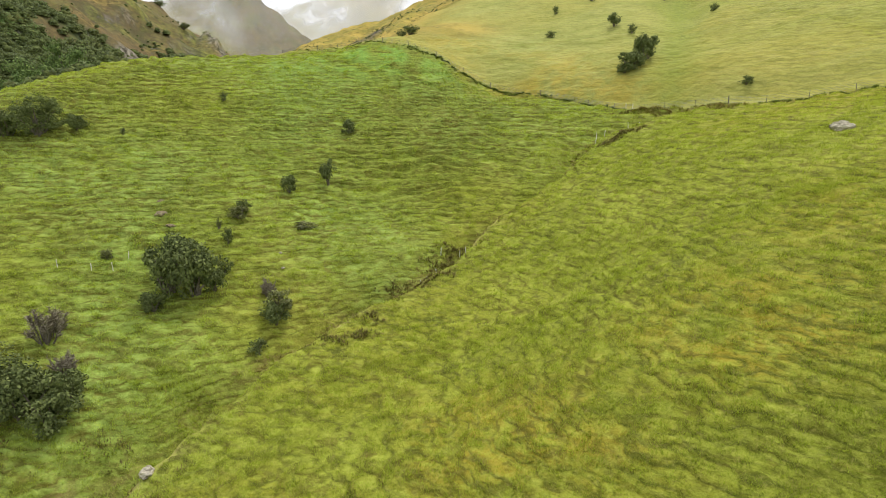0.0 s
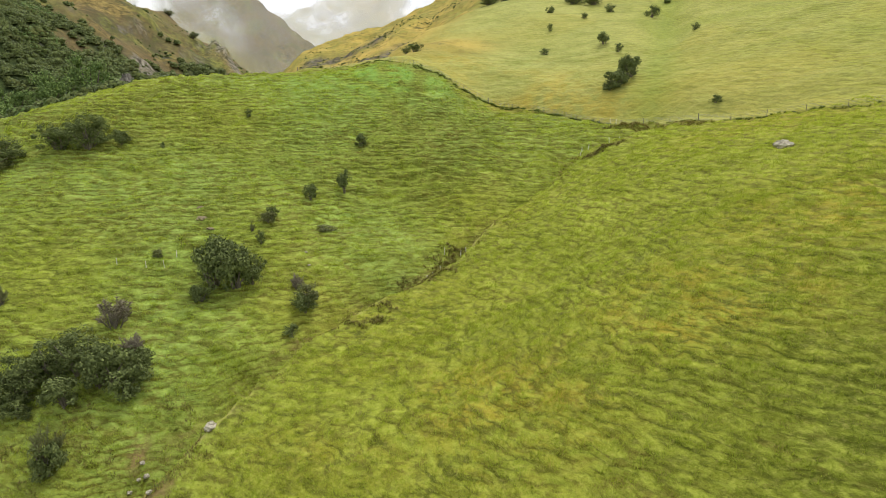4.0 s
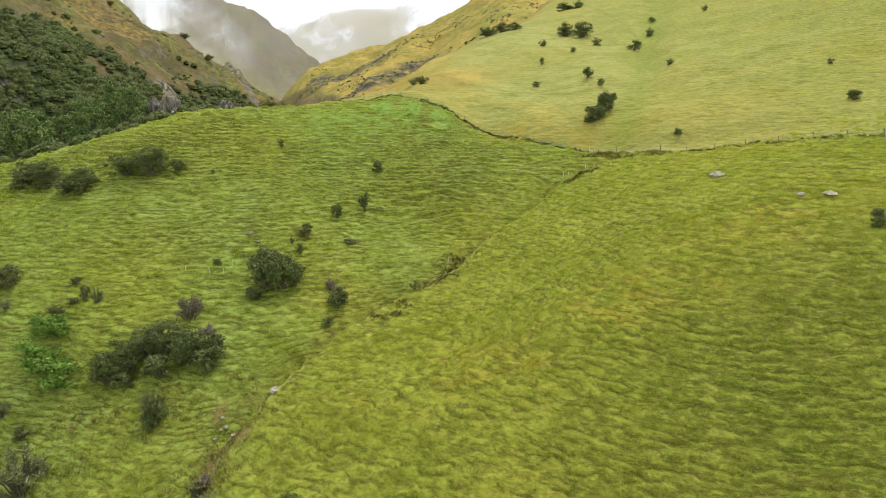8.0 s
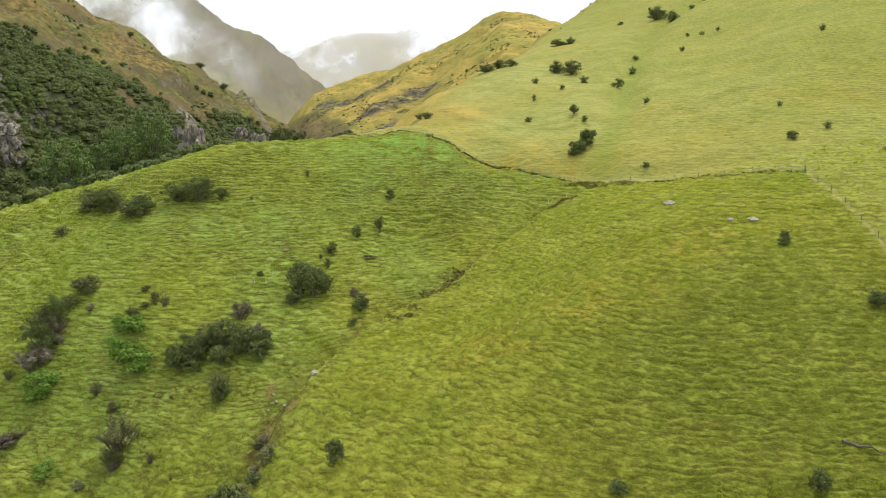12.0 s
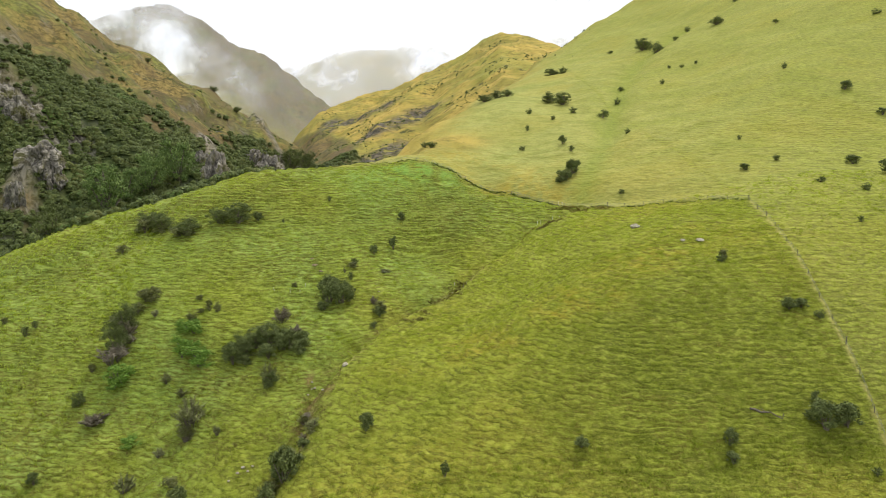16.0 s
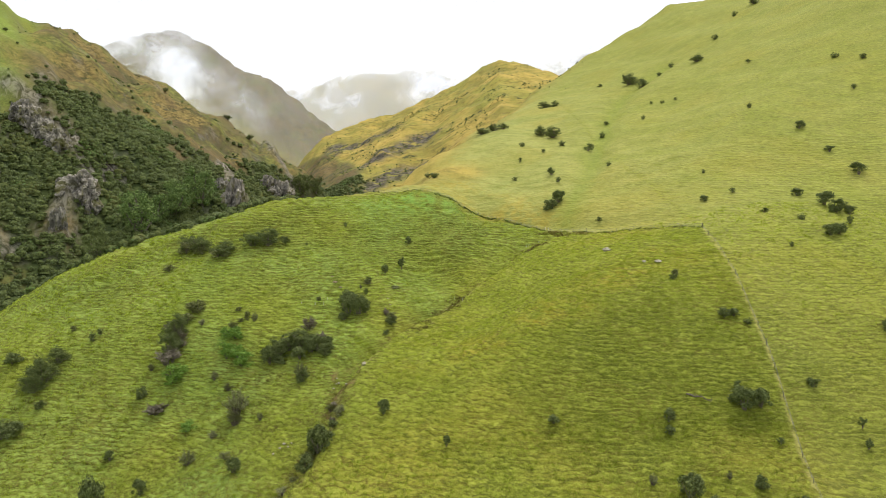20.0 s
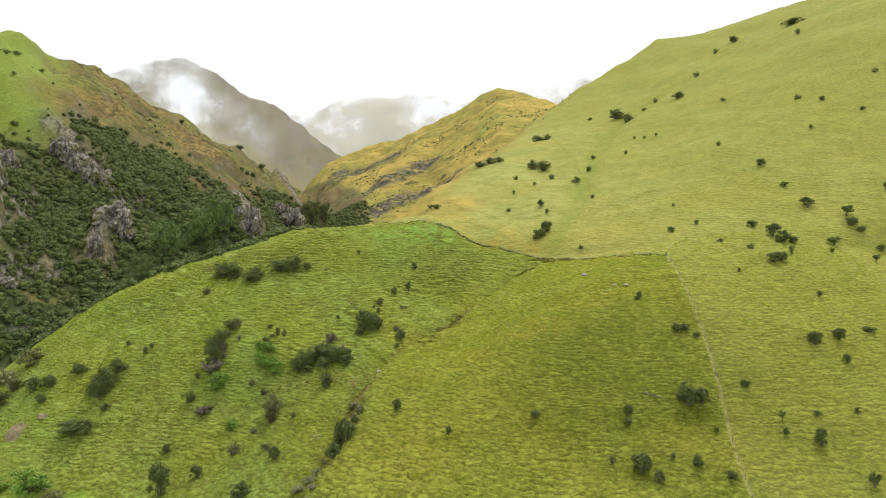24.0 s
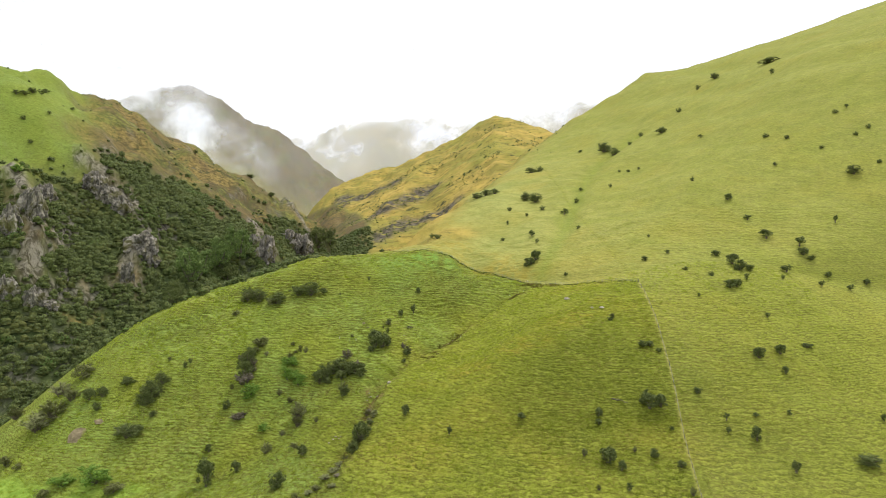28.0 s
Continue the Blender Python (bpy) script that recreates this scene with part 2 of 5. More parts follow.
def vapour():
    """Drifting cloud: a white veil, thick where the bank is thick and ragged by noise."""
    s = Stuff("cloud_veil", 1.0, 0.0)
    n, l = s.n, s.l
    clear, lit, thin = n.new("ShaderNodeBsdfTransparent"), n.new("ShaderNodeBsdfDiffuse"), n.new("ShaderNodeBsdfTranslucent")
    veil, mix = n.new("ShaderNodeMixShader"), n.new("ShaderNodeMixShader")
    lit.inputs[0].default_value = thin.inputs[0].default_value = (0.80, 0.83, 0.90, 1)
    l.new(lit.outputs[0], veil.inputs[1])
    l.new(thin.outputs[0], veil.inputs[2])
    glow = n.new("ShaderNodeEmission")           # added glow that whitens the cloud, standing in for scattered light
    glow.inputs[0].default_value, glow.inputs[1].default_value = (0.92, 0.94, 1.0, 1), 0.46
    sum_up = n.new("ShaderNodeAddShader")
    l.new(veil.outputs[0], sum_up.inputs[0])
    l.new(glow.outputs[0], sum_up.inputs[1])
    ragged = s.ramp(s.noise(75, 7, 0.58, s.stretch(1, 1, 1.2), 0.5), 0.26, 0.72)
    smooth = n.new("ShaderNodeMath")
    smooth.operation = "MAXIMUM"
    l.new(ragged, smooth.inputs[0])
    l.new(s.mask("even"), smooth.inputs[1])
    l.new(s.times(smooth.outputs[0], s.mask("thick")), mix.inputs[0])
    l.new(clear.outputs[0], mix.inputs[1])
    l.new(sum_up.outputs[0], mix.inputs[2])
    l.new(mix.outputs[0], n["Material Output"].inputs[0])
    return s.m


def leaf(name, dark, light, gloss=0.55, fresh=None):
    s = Stuff(name, gloss, 0.25)
    c = s.mix(s.island(), dark, light)
    c = s.mix(s.times(s.ramp(s.noise(0.22, 3, 0.6), 0.4, 0.7), 0.5), c, dark)
    if fresh:
        c = s.mix(s.times(s.ramp(s.noise(16, 5, 0.65), 0.54, 0.68), 0.8), c, fresh)
    s.colour(c)
    return s.m


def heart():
    """A solid bush filling, its colour darkened as inner shade, seen between the leaf sprays."""
    s = Stuff("shade_toned_foliage", 0.85, 0.1)
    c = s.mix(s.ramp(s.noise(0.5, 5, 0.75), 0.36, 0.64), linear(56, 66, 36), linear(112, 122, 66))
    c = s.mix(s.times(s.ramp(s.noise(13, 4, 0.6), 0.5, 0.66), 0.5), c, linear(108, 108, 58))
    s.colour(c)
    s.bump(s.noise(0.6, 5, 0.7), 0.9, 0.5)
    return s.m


def bark():
    s = Stuff("grey_bark", 0.9, 0.15)
    s.colour(s.mix(s.ramp(s.noise(0.05, 6, 0.7, s.stretch(6, 6, 1)), 0.35, 0.7), linear(80, 73, 62), linear(138, 129, 114)))
    s.bump(s.noise(0.05, 6, 0.7, s.stretch(6, 6, 1)), 0.6, 0.02)
    return s.m


def stone():
    s = Stuff("grey_stone", 0.88, 0.2)
    c = s.mix(s.ramp(s.noise(0.5, 8, 0.7, None, 0.5), 0.34, 0.66), linear(124, 117, 98), linear(206, 197, 174))
    s.colour(s.mix(s.times(s.ramp(s.noise(0.16, 5, 0.6), 0.55, 0.75), 0.6), c, linear(128, 122, 84)))
    s.bump(s.noise(0.3, 8, 0.7), 0.8, 0.15)
    return s.m


def crag():
    s = Stuff("crag_rock", 0.9, 0.15)
    c = s.mix(s.ramp(s.noise(0.30, 8, 0.72, s.stretch(1, 1, 0.6), 0.6), 0.38, 0.62), linear(88, 85, 77), linear(172, 165, 151))
    c = s.mix(s.times(s.ramp(s.noise(0.45, 6, 0.65), 0.50, 0.60), 0.8), c, linear(98, 96, 48))
    s.colour(c)
    s.bump(s.noise(0.12, 6, 0.65, s.stretch(1, 1, 0.6)), 0.45, 0.5)
    return s.m


def slab_rock():
    s = Stuff("slab_rock", 0.9, 0.15)
    c = s.mix(s.ramp(s.noise(0.8, 8, 0.7, None, 0.5), 0.34, 0.66), linear(104, 94, 70), linear(152, 138, 108))
    s.colour(s.mix(s.times(s.ramp(s.noise(1.5, 6, 0.65), 0.5, 0.64), 0.8), c, linear(112, 116, 48)))
    s.bump(s.noise(0.5, 8, 0.7), 0.8, 0.2)
    return s.m


def plain(name, low, high, size, roughness=0.8, metal=0.0):
    s = Stuff(name, roughness, 0.3)
    s.out.inputs["Metallic"].default_value = metal
    s.colour(s.mix(s.ramp(s.noise(size, 5, 0.65), 0.35, 0.7), low, high))
    return s.m


TURF, BARK, STONE, CRAG, SLAB = turf(), bark(), stone(), crag(), slab_rock()
LEAF_DARK = leaf("dark_leaves", linear(72, 82, 44), linear(122, 132, 72), 0.85)
LEAF_OLIVE = leaf("olive_leaves", linear(70, 76, 38), linear(136, 138, 74))
LEAF_NATIVE = leaf("native_leaves", linear(72, 94, 46), linear(134, 156, 80), 0.8)
LEAF_BRIGHT = leaf("bright_green_leaves", linear(80, 112, 38), linear(134, 164, 62), 0.8)
TWIG_PURPLE = leaf("bare_purple_twigs", linear(108, 100, 84), linear(156, 146, 124), 0.8)
TWIG_GREY = leaf("grey_green_twigs", linear(104, 108, 66), linear(154, 156, 104), 0.8)
BLADE, VAPOUR = blades(), vapour()
ROUGH = leaf("rough_tussock_blades", linear(84, 80, 38), linear(146, 134, 70), 0.85)
RANK = leaf("rank_grass_blades", linear(84, 98, 36), linear(132, 144, 62), 0.8)
DEAD = leaf("dead_grass_blades", linear(112, 106, 48), linear(178, 164, 92), 0.8)
SCRUB = leaf("scrub_leaves", linear(74, 86, 50), linear(118, 130, 76), 0.7, linear(92, 128, 48))
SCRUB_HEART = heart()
TIMBER = plain("weathered_timber", linear(92, 88, 76), linear(142, 136, 122), 0.3)
PALE = plain("pale_tube", linear(206, 204, 192), linear(232, 230, 222), 0.2, 0.5)
WIRE = plain("galvanised_wire", linear(120, 122, 122), linear(160, 162, 160), 0.5, 0.5, 0.8)

# ---------------------------------------------------------------- the lie of the land
# Two smooth sheets, each drawn by cross profiles from west to east: the paddock with its spur, gully and knoll, and the
# big face behind the fence. The columns lie at x = scale * sinh(first + step * column).
PADDOCK, FACE = [], []


def profile(sheet, *heights):
    sheet.append(heights)


profile(PADDOCK, -68.2, -60.6, -53.6, -47.4, -42.7, -39.6, -38.0, -38.0, -39.4, -42.0, -45.4, -49.2, -53.2)
profile(PADDOCK, -69.0, -60.5, -52.5, -45.6, -40.4, -37.3, -35.8, -35.4, -36.4, -38.5, -41.7, -45.4, -49.4)
profile(PADDOCK, -70.2, -60.5, -51.5, -43.7, -38.0, -35.2, -33.8, -33.1, -33.5, -34.7, -37.7, -41.5, -45.4)
profile(PADDOCK, -72.0, -60.2, -50.0, -41.9, -35.3, -33.2, -32.3, -31.6, -31.4, -30.0, -33.3, -37.2, -40.8)
profile(PADDOCK, -74.8, -59.1, -47.0, -41.5, -34.1, -31.1, -29.8, -29.2, -29.2, -23.2, -28.4, -31.8, -34.8)
profile(PADDOCK, -79.1, -56.4, -38.9, -41.6, -39.3, -24.0, -19.1, -6.2, -7.7, -12.0, -21.2, -23.6, -26.7)
profile(PADDOCK, -84.9, -52.4, -20.3, -19.1, -15.3, -15.4, -20.2, -3.3, 1.3, 7.2, -0.7, -9.7, -17.0)
profile(PADDOCK, -90.8, -49.0, -5.6, -5.2, 1.6, -6.9, -9.4, 0.4, 3.7, 14.7, 9.1, -1.0, -9.4)
profile(PADDOCK, -99.2, -56.4, -11.1, 8.8, 13.4, 16.1, 15.9, 2.4, -2.2, 3.4, 3.1, -1.1, -6.1)
profile(PADDOCK, -111.1, -74.2, -39.7, -14.3, -1.1, 5.8, 6.7, -4.7, -9.2, -7.1, -5.2, -5.2, -6.5)
profile(PADDOCK, -125.4, -93.5, -64.3, -39.2, -21.0, -10.4, -8.0, -12.6, -15.7, -15.2, -12.8, -10.5, -8.9)

profile(FACE, -16.4, -14.0, -13.0, -13.1, -13.6, -17.6, -35.2, -52.6, -59.7, -59.3)
profile(FACE, -17.5, -11.9, -8.4, -8.4, -8.8, 1.3, -13.5, -24.5, -17.6, -4.8)
profile(FACE, -20.4, -10.4, -2.0, -0.2, -10.4, 7.4, 8.4, 8.9, 30.8, 54.7)
profile(FACE, -26.4, -11.9, 3.7, 18.5, 15.9, 14.7, 37.3, 58.7, 87.9, 116.8)
profile(FACE, -34.7, -18.3, -1.1, 18.1, 37.3, 42.7, 52.0, 96.9, 137.2, 171.1)
profile(FACE, -43.2, -25.5, -8.7, 8.2, 35.6, 63.6, 72.7, 111.5, 159.1, 207.5)
profile(FACE, -49.6, -28.3, -6.6, 18.2, 52.4, 90.7, 117.7, 151.5, 176.2, 231.3)
profile(FACE, -53.1, -27.2, 0.3, 31.5, 67.8, 106.0, 140.7, 170.0, 194.5, 245.9)
profile(FACE, -54.4, -24.2, 8.3, 44.1, 82.3, 120.8, 156.2, 186.5, 217.3, 259.3)


def along(s, cells):
    """Cubic spline weights of the four profiles round s."""
    i = np.clip(np.floor(s).astype(int), 0, cells - 1)
    w = np.clip(s - i, -0.5, 1.5)
    return i, ((1 - w) ** 3 / 6, (3 * w ** 3 - 6 * w ** 2 + 4) / 6, (-3 * w ** 3 + 3 * w ** 2 + 3 * w + 1) / 6, w ** 3 / 6)


def sheet_height(sheet, x, y, scale, first, step, start, stride):
    rows = np.array(sheet)
    i, a = along((np.arcsinh(x / scale) - first) / step, rows.shape[1] - 3)
    j, b = along((np.log(np.maximum(y + 150, 20) / 100) - start) / stride, rows.shape[0] - 3)
    return sum(rows[j + q, i + p] * a[p] * b[q] for p in range(4) for q in range(4))


def soft_max(a, b, k):
    return np.maximum(a, b) + k * np.log1p(np.exp(-np.abs(a - b) / k))


def ramp(s, k):
    """0 below nought, s above it, rounded over k."""
    return k * np.logaddexp(0, s / k)


def step(s):
    return 1 / (1 + np.exp(-np.clip(s, -40, 40)))


def wave(x, y, size, seed):
    """Smooth uneven swells of about that size in metres, from -1 to 1."""
    total = np.zeros_like(x)
    r = np.random.RandomState(seed)
    for n in range(7):
        turn, grow = r.uniform(0, 2 * np.pi), size * r.uniform(0.7, 1.6)
        bend = np.sin((x * np.sin(turn) - y * np.cos(turn)) / grow * 3.1 + r.uniform(0, 6)) * 0.9
        total += np.sin((x * np.cos(turn) + y * np.sin(turn)) / grow * 6.283 + r.uniform(0, 6) + bend)
    return total / 3.2


def rough(x, y, size, seed, octaves=4):
    return sum(wave(x, y, size / 2.1 ** n, seed + n) / 1.9 ** n for n in range(octaves))


def lattice(i, j, k, seed):
    """A fixed random number from 0 to 1 for each corner of a grid."""
    h = (i * 374761393 + j * 668265263 + k * 974634777 + seed * 1274126177) & 0xFFFFFFFF
    h = ((h ^ (h >> 13)) * 1274126177) & 0xFFFFFFFF
    return ((h ^ (h >> 16)) & 0xFFFF) / 65535.0


def grain(x, y, z, seed):
    """Smooth noise from -1 to 1 with one swell to the unit."""
    p = [np.floor(a).astype(np.int64) for a in (x, y, z)]
    w = [a - b for a, b in zip((x, y, z), p)]
    w = [a * a * (3 - 2 * a) for a in w]
    total = 0.0
    for n in range(8):
        dx, dy, dz = n & 1, (n >> 1) & 1, n >> 2
        share = (w[0] if dx else 1 - w[0]) * (w[1] if dy else 1 - w[1]) * (w[2] if dz else 1 - w[2])
        total = total + share * lattice(p[0] + dx, p[1] + dy, p[2] + dz, seed)
    return 2 * total - 1


def hummocks(x, y, h):
    """Grass hummocks trodden out along the contours."""
    return 0.22 * grain(x / 1.5, y / 1.5, h / 0.45, 3) + 0.17 * grain(x / 0.9 + 0.3 * y, y / 0.9, h / 0.32, 4) + 0.06 * grain(x / 4, y / 4, h / 0.9, 5)


def to_line(x, y, line):
    """Distance to a polyline in plan, and how far along it (0 to 1) the nearest place lies."""
    best, where = np.full_like(x, 1e9), np.zeros_like(x)
    for n, (p, q) in enumerate(zip(line, line[1:])):
        dx, dy = q[0] - p[0], q[1] - p[1]
        s = np.clip(((x - p[0]) * dx + (y - p[1]) * dy) / (dx * dx + dy * dy), 0, 1)
        d = np.hypot(x - p[0] - s * dx, y - p[1] - s * dy)
        where = np.where(d < best, (n + s) / (len(line) - 1), where)
        best = np.minimum(best, d)
    return best, where


def ridge(x, y, crest, slope, blunt):
    """A mountain ridge: a crest of (x, y, height) with flanks that fall away from it."""
    d, s = to_line(x, y, crest)
    top = np.interp(s, np.linspace(0, 1, len(crest)), [p[2] for p in crest])
    return top - slope * (np.sqrt(d * d + blunt * blunt) - blunt)


GULLY = [(29.0, 80.0), (17.1, 78.4), (11.2, 71.8), (4.2, 67.5), (0.6, 62.0), (-2.6, 59.1), (-7.4, 55.7), (-12.7, 49.3), (-15.8, 43.5), (-19.2, 37.1), (-21.4, 32.6), (-22.0, 21.4), (-23.1, 16.8), (-24.7, 8.7)]
RIBS = [[(-191, 161), (-177, 148), (-166, 139), (-160, 123)], [(-174, 191), (-162, 189), (-150, 187)], [(-138, 166), (-136, 148)], [(-114, 259), (-100, 234), (-92, 215)], [(-117, 356), (-105, 348), (-94, 325)]]
SCARS = [[(-89, 426), (-74, 452), (-47, 483), (-18, 530)], [(-131, 553), (-108, 633), (-61, 597)], [(-65, 377), (-34, 424), (-2, 420)]]
FOLDS = [(1.3, 14, [(251, 316), (196, 251), (137, 179), (96, 137), (63, 98)]), (-1.1, 11, [(178, 151), (139, 125), (101, 88), (70, 54)])]
DRAIN = [(29, 91), (38, 116), (45, 139), (56, 173), (69, 212), (82, 242), (113, 281)]


def mound(x, y, rise, at_x, at_y, wide, long):
    return rise * np.exp(-((x - at_x) / wide) ** 2 - ((y - at_y) / long) ** 2)


def paddock(x, y):
    h = sheet_height(PADDOCK, x, y, 70, -1.5, 0.3, 0.0, 0.14)
    return h + mound(x, y, 2.3, -7, 112, 9, 9) + mound(x, y, -1.4, 7, 106, 6, 9) + mound(x, y, 1.0, -100, 92, 14, 14)


def face(x, y):
    h = sheet_height(FACE, x, y, 120, -1.2, 0.4, 0.55, 0.25) - 0.5 * ramp(y - 520, 30)
    west_edge = np.interp(y, [60, 125, 150, 190, 260, 320, 380, 430, 455, 520], [-20, -11, -5, 1, 20, 38, 64, 95, 128, 180])
    h = h + mound(x, y, 5, 168, 453, 24, 40) + mound(x, y, 2.5, 169, 460, 6, 10)
    for rise, wide, line in FOLDS:
        h = h + rise * np.exp(-(to_line(x, y, line)[0] / wide) ** 2) * (1 + 0.3 * wave(x, y, 40, 24))
    return h - 0.72 * ramp(west_edge - x + 4 * wave(x, y, 38, 23), 4)


def west_mountain(x, y):
    h = 31 - 0.72 * (x + 132) - 0.03 * (y - 220) - 0.27 * ramp(-230 - x, 20) - 0.2 * ramp(-282 - x, 8)
    h = h - 0.2 * ramp(h - 80, 8) - 0.25 * ramp(y - 400, 20) + mound(x, y, 8, -257, 322, 15, 40)
    return h - 0.7 * ramp(205 - y, 8) - 0.6 * ramp(y - 540, 20) - 0.2 * ramp(110 - y, 10) + (0.095 * ramp(x + 290, 15) - 0.25 * ramp(x + 120, 5)) * step((y - 300) / 25)


def land(x, y):
    """Height of the open land, before the small relief."""
    near, back = paddock(x, y), face(x, y)
    brow = np.interp(x, [-150, -75, -27, -4, 10, 30, 52, 80, 140], [158, 143, 132, 121, 111, 92, 68, 66, 85])
    h = soft_max(near, back - 0.9 * ramp(brow - y, 3), 0.6)
    west = west_mountain(x, y) + 5 * rough(x, y, 90, 11, 3) * step((y - 120) / 15)
    west = west + sum(6 * np.exp(-(to_line(x, y, rib)[0] / 7) ** 2) for rib in RIBS) * (1 + 0.4 * wave(x, y, 9, 13))
    h = soft_max(h, west, 2.0)
    golden = ridge(x, y, [(420, 900, 200), (190, 840, 128), (118, 812, 147), (62, 796, 165), (0, 800, 128), (-60, 810, 100), (-150, 880, 52)], 0.30, 25)
    golden = golden - 0.9 * ramp(-0.165 * (y + 139) - x, 5) * step((y - 450) / 20)
    hazy = ridge(x, y, [(-900, 1150, 205), (-740, 1190, 225), (-610, 1190, 262), (-494, 1200, 290), (-330, 1200, 200), (-190, 1200, 95), (-120, 1230, 60)], 0.55, 20)
    behind = ridge(x, y, [(-900, 2250, 300), (-464, 2200, 310), (-360, 2200, 350), (-274, 2200, 366), (-180, 2200, 360), (-110, 2200, 372), (-40, 2200, 366), (40, 2200, 345), (420, 2250, 420), (900, 2400, 500)], 0.85, 60)
    far = soft_max(golden, hazy, 4.0)
    far = soft_max(far, behind, 6.0) + (5 * rough(x, y, 120, 31, 4) + 6 * np.abs(wave(x, y, 160, 37))) * (0.35 * step((y - 560) / 40) + 0.65 * step((y - 960) / 40))
    h = soft_max(h, far, 3.0)
    floor = -58 + 0.09 * np.clip(y - 60, 0, 900) 
    return soft_max(h, floor, 3.0)


def lane(x, y, h):
    """Phase of the sheep terraces, which follow the contours about a metre apart in height."""
    p = (h + 0.5 * wave(x, y, 19, 5) + 0.22 * wave(x, y, 5.5, 6)) * 2 * np.pi / 0.64
    return p + 0.5 * np.sin(p)


def lanes_shown(x, y):
    spur = step((x - np.interp(y, [p[1] for p in GULLY[::-1]], [p[0] for p in GULLY[::-1]])) / 1.5) * step((88 - y) / 3)
    return np.clip(0.75 + 0.5 * wave(x, y, 30, 8) + 0.25 * wave(x, y, 5, 9), 0.1, 1.2) * (1 - 0.93 * spur) * (0.2 + 0.8 * step((np.interp(x, [-75, -27, -12, 1, 6, 12, 19, 31, 50, 56], [128, 121, 111, 108.5, 107.5, 104.4, 97, 80, 60, -60]) - y) / 1.5)) * (1 - 0.75 * np.exp(-((x - np.interp(y, [p[1] for p in GULLY[::-1]], [p[0] for p in GULLY[::-1]])) / 9) ** 2) * step((75 - y) / 4))


def relief(x, y, h):
    """Gully, sheep terraces and tussocky unevenness on the near land."""
    d, s = to_line(x, y, GULLY)
    off = x - np.interp(y, [p[1] for p in GULLY[::-1]], [p[0] for p in GULLY[::-1]])
    wide = np.where(off > 0, 0.8 + 0.5 * s, 2.6 + 1.8 * s)
    cut = -(1.5 + 1.5 * s) * np.exp(-(d / wide) ** 2) * step((1.02 - s) * 60) * (1 + 0.35 * wave(x, y, 7, 3))
    close = step((150 - y) / 12)
    terrace = (0.05 + 0.06 * step((y - 34) / 5) + 0.20 * step((y - 58) / 6)) * np.sin(lane(x, y, h)) * lanes_shown(x, y)
    lumps = hummocks(x, y, h) + 0.35 * wave(x, y, 24, 16)
    return cut + (terrace + lumps) * close + (1.2 * wave(x + 0.3 * y, 0.45 * y, 42, 17) + 0.35 * wave(x, y, 9, 18) - 2.2 * np.exp(-(to_line(x, y, DRAIN)[0] / 5) ** 2)) * step((y - 112) / 8) + 0.9 * rough(x * 1.5 + 0.3 * y, y * 0.6, 30, 19, 3) * step((np.interp(y, [120, 200, 260, 320, 380, 430, 455], [-8, 2, 20, 38, 64, 95, 128]) - 6 - x) / 4) * step((y - 190) / 25)


def ground(x, y):
    x, y = np.asarray(x, float), np.asarray(y, float)
    h = land(x, y)
    return h + relief(x, y, h)


# ---------------------------------------------------------------- the ground: one sheet out to the horizon
FENCE_TOP = [(-27, 121), (-21.8, 117), (-12.3, 111), (-5.5, 108.8), (-1, 108.9), (2, 108), (5.6, 107.6), (9, 106.3), (12.2, 104.4), (15.5, 101), (19, 97), (23, 92.5), (27, 85.8), (31.4, 79.8), (36, 74.5), (42, 69.5), (48, 64.5), (52.1, 58)]
FENCE_SIDE = [(52.1, 58), (51.2, 46), (50.6, 37), (49, 20.6), (47.5, 8.2), (45.3, -6.5), (42.8, -23), (39, -48)]


def side_of_fence(y):
    line = FENCE_SIDE[::-1]
    return np.interp(y, [p[1] for p in line], [p[0] for p in line])


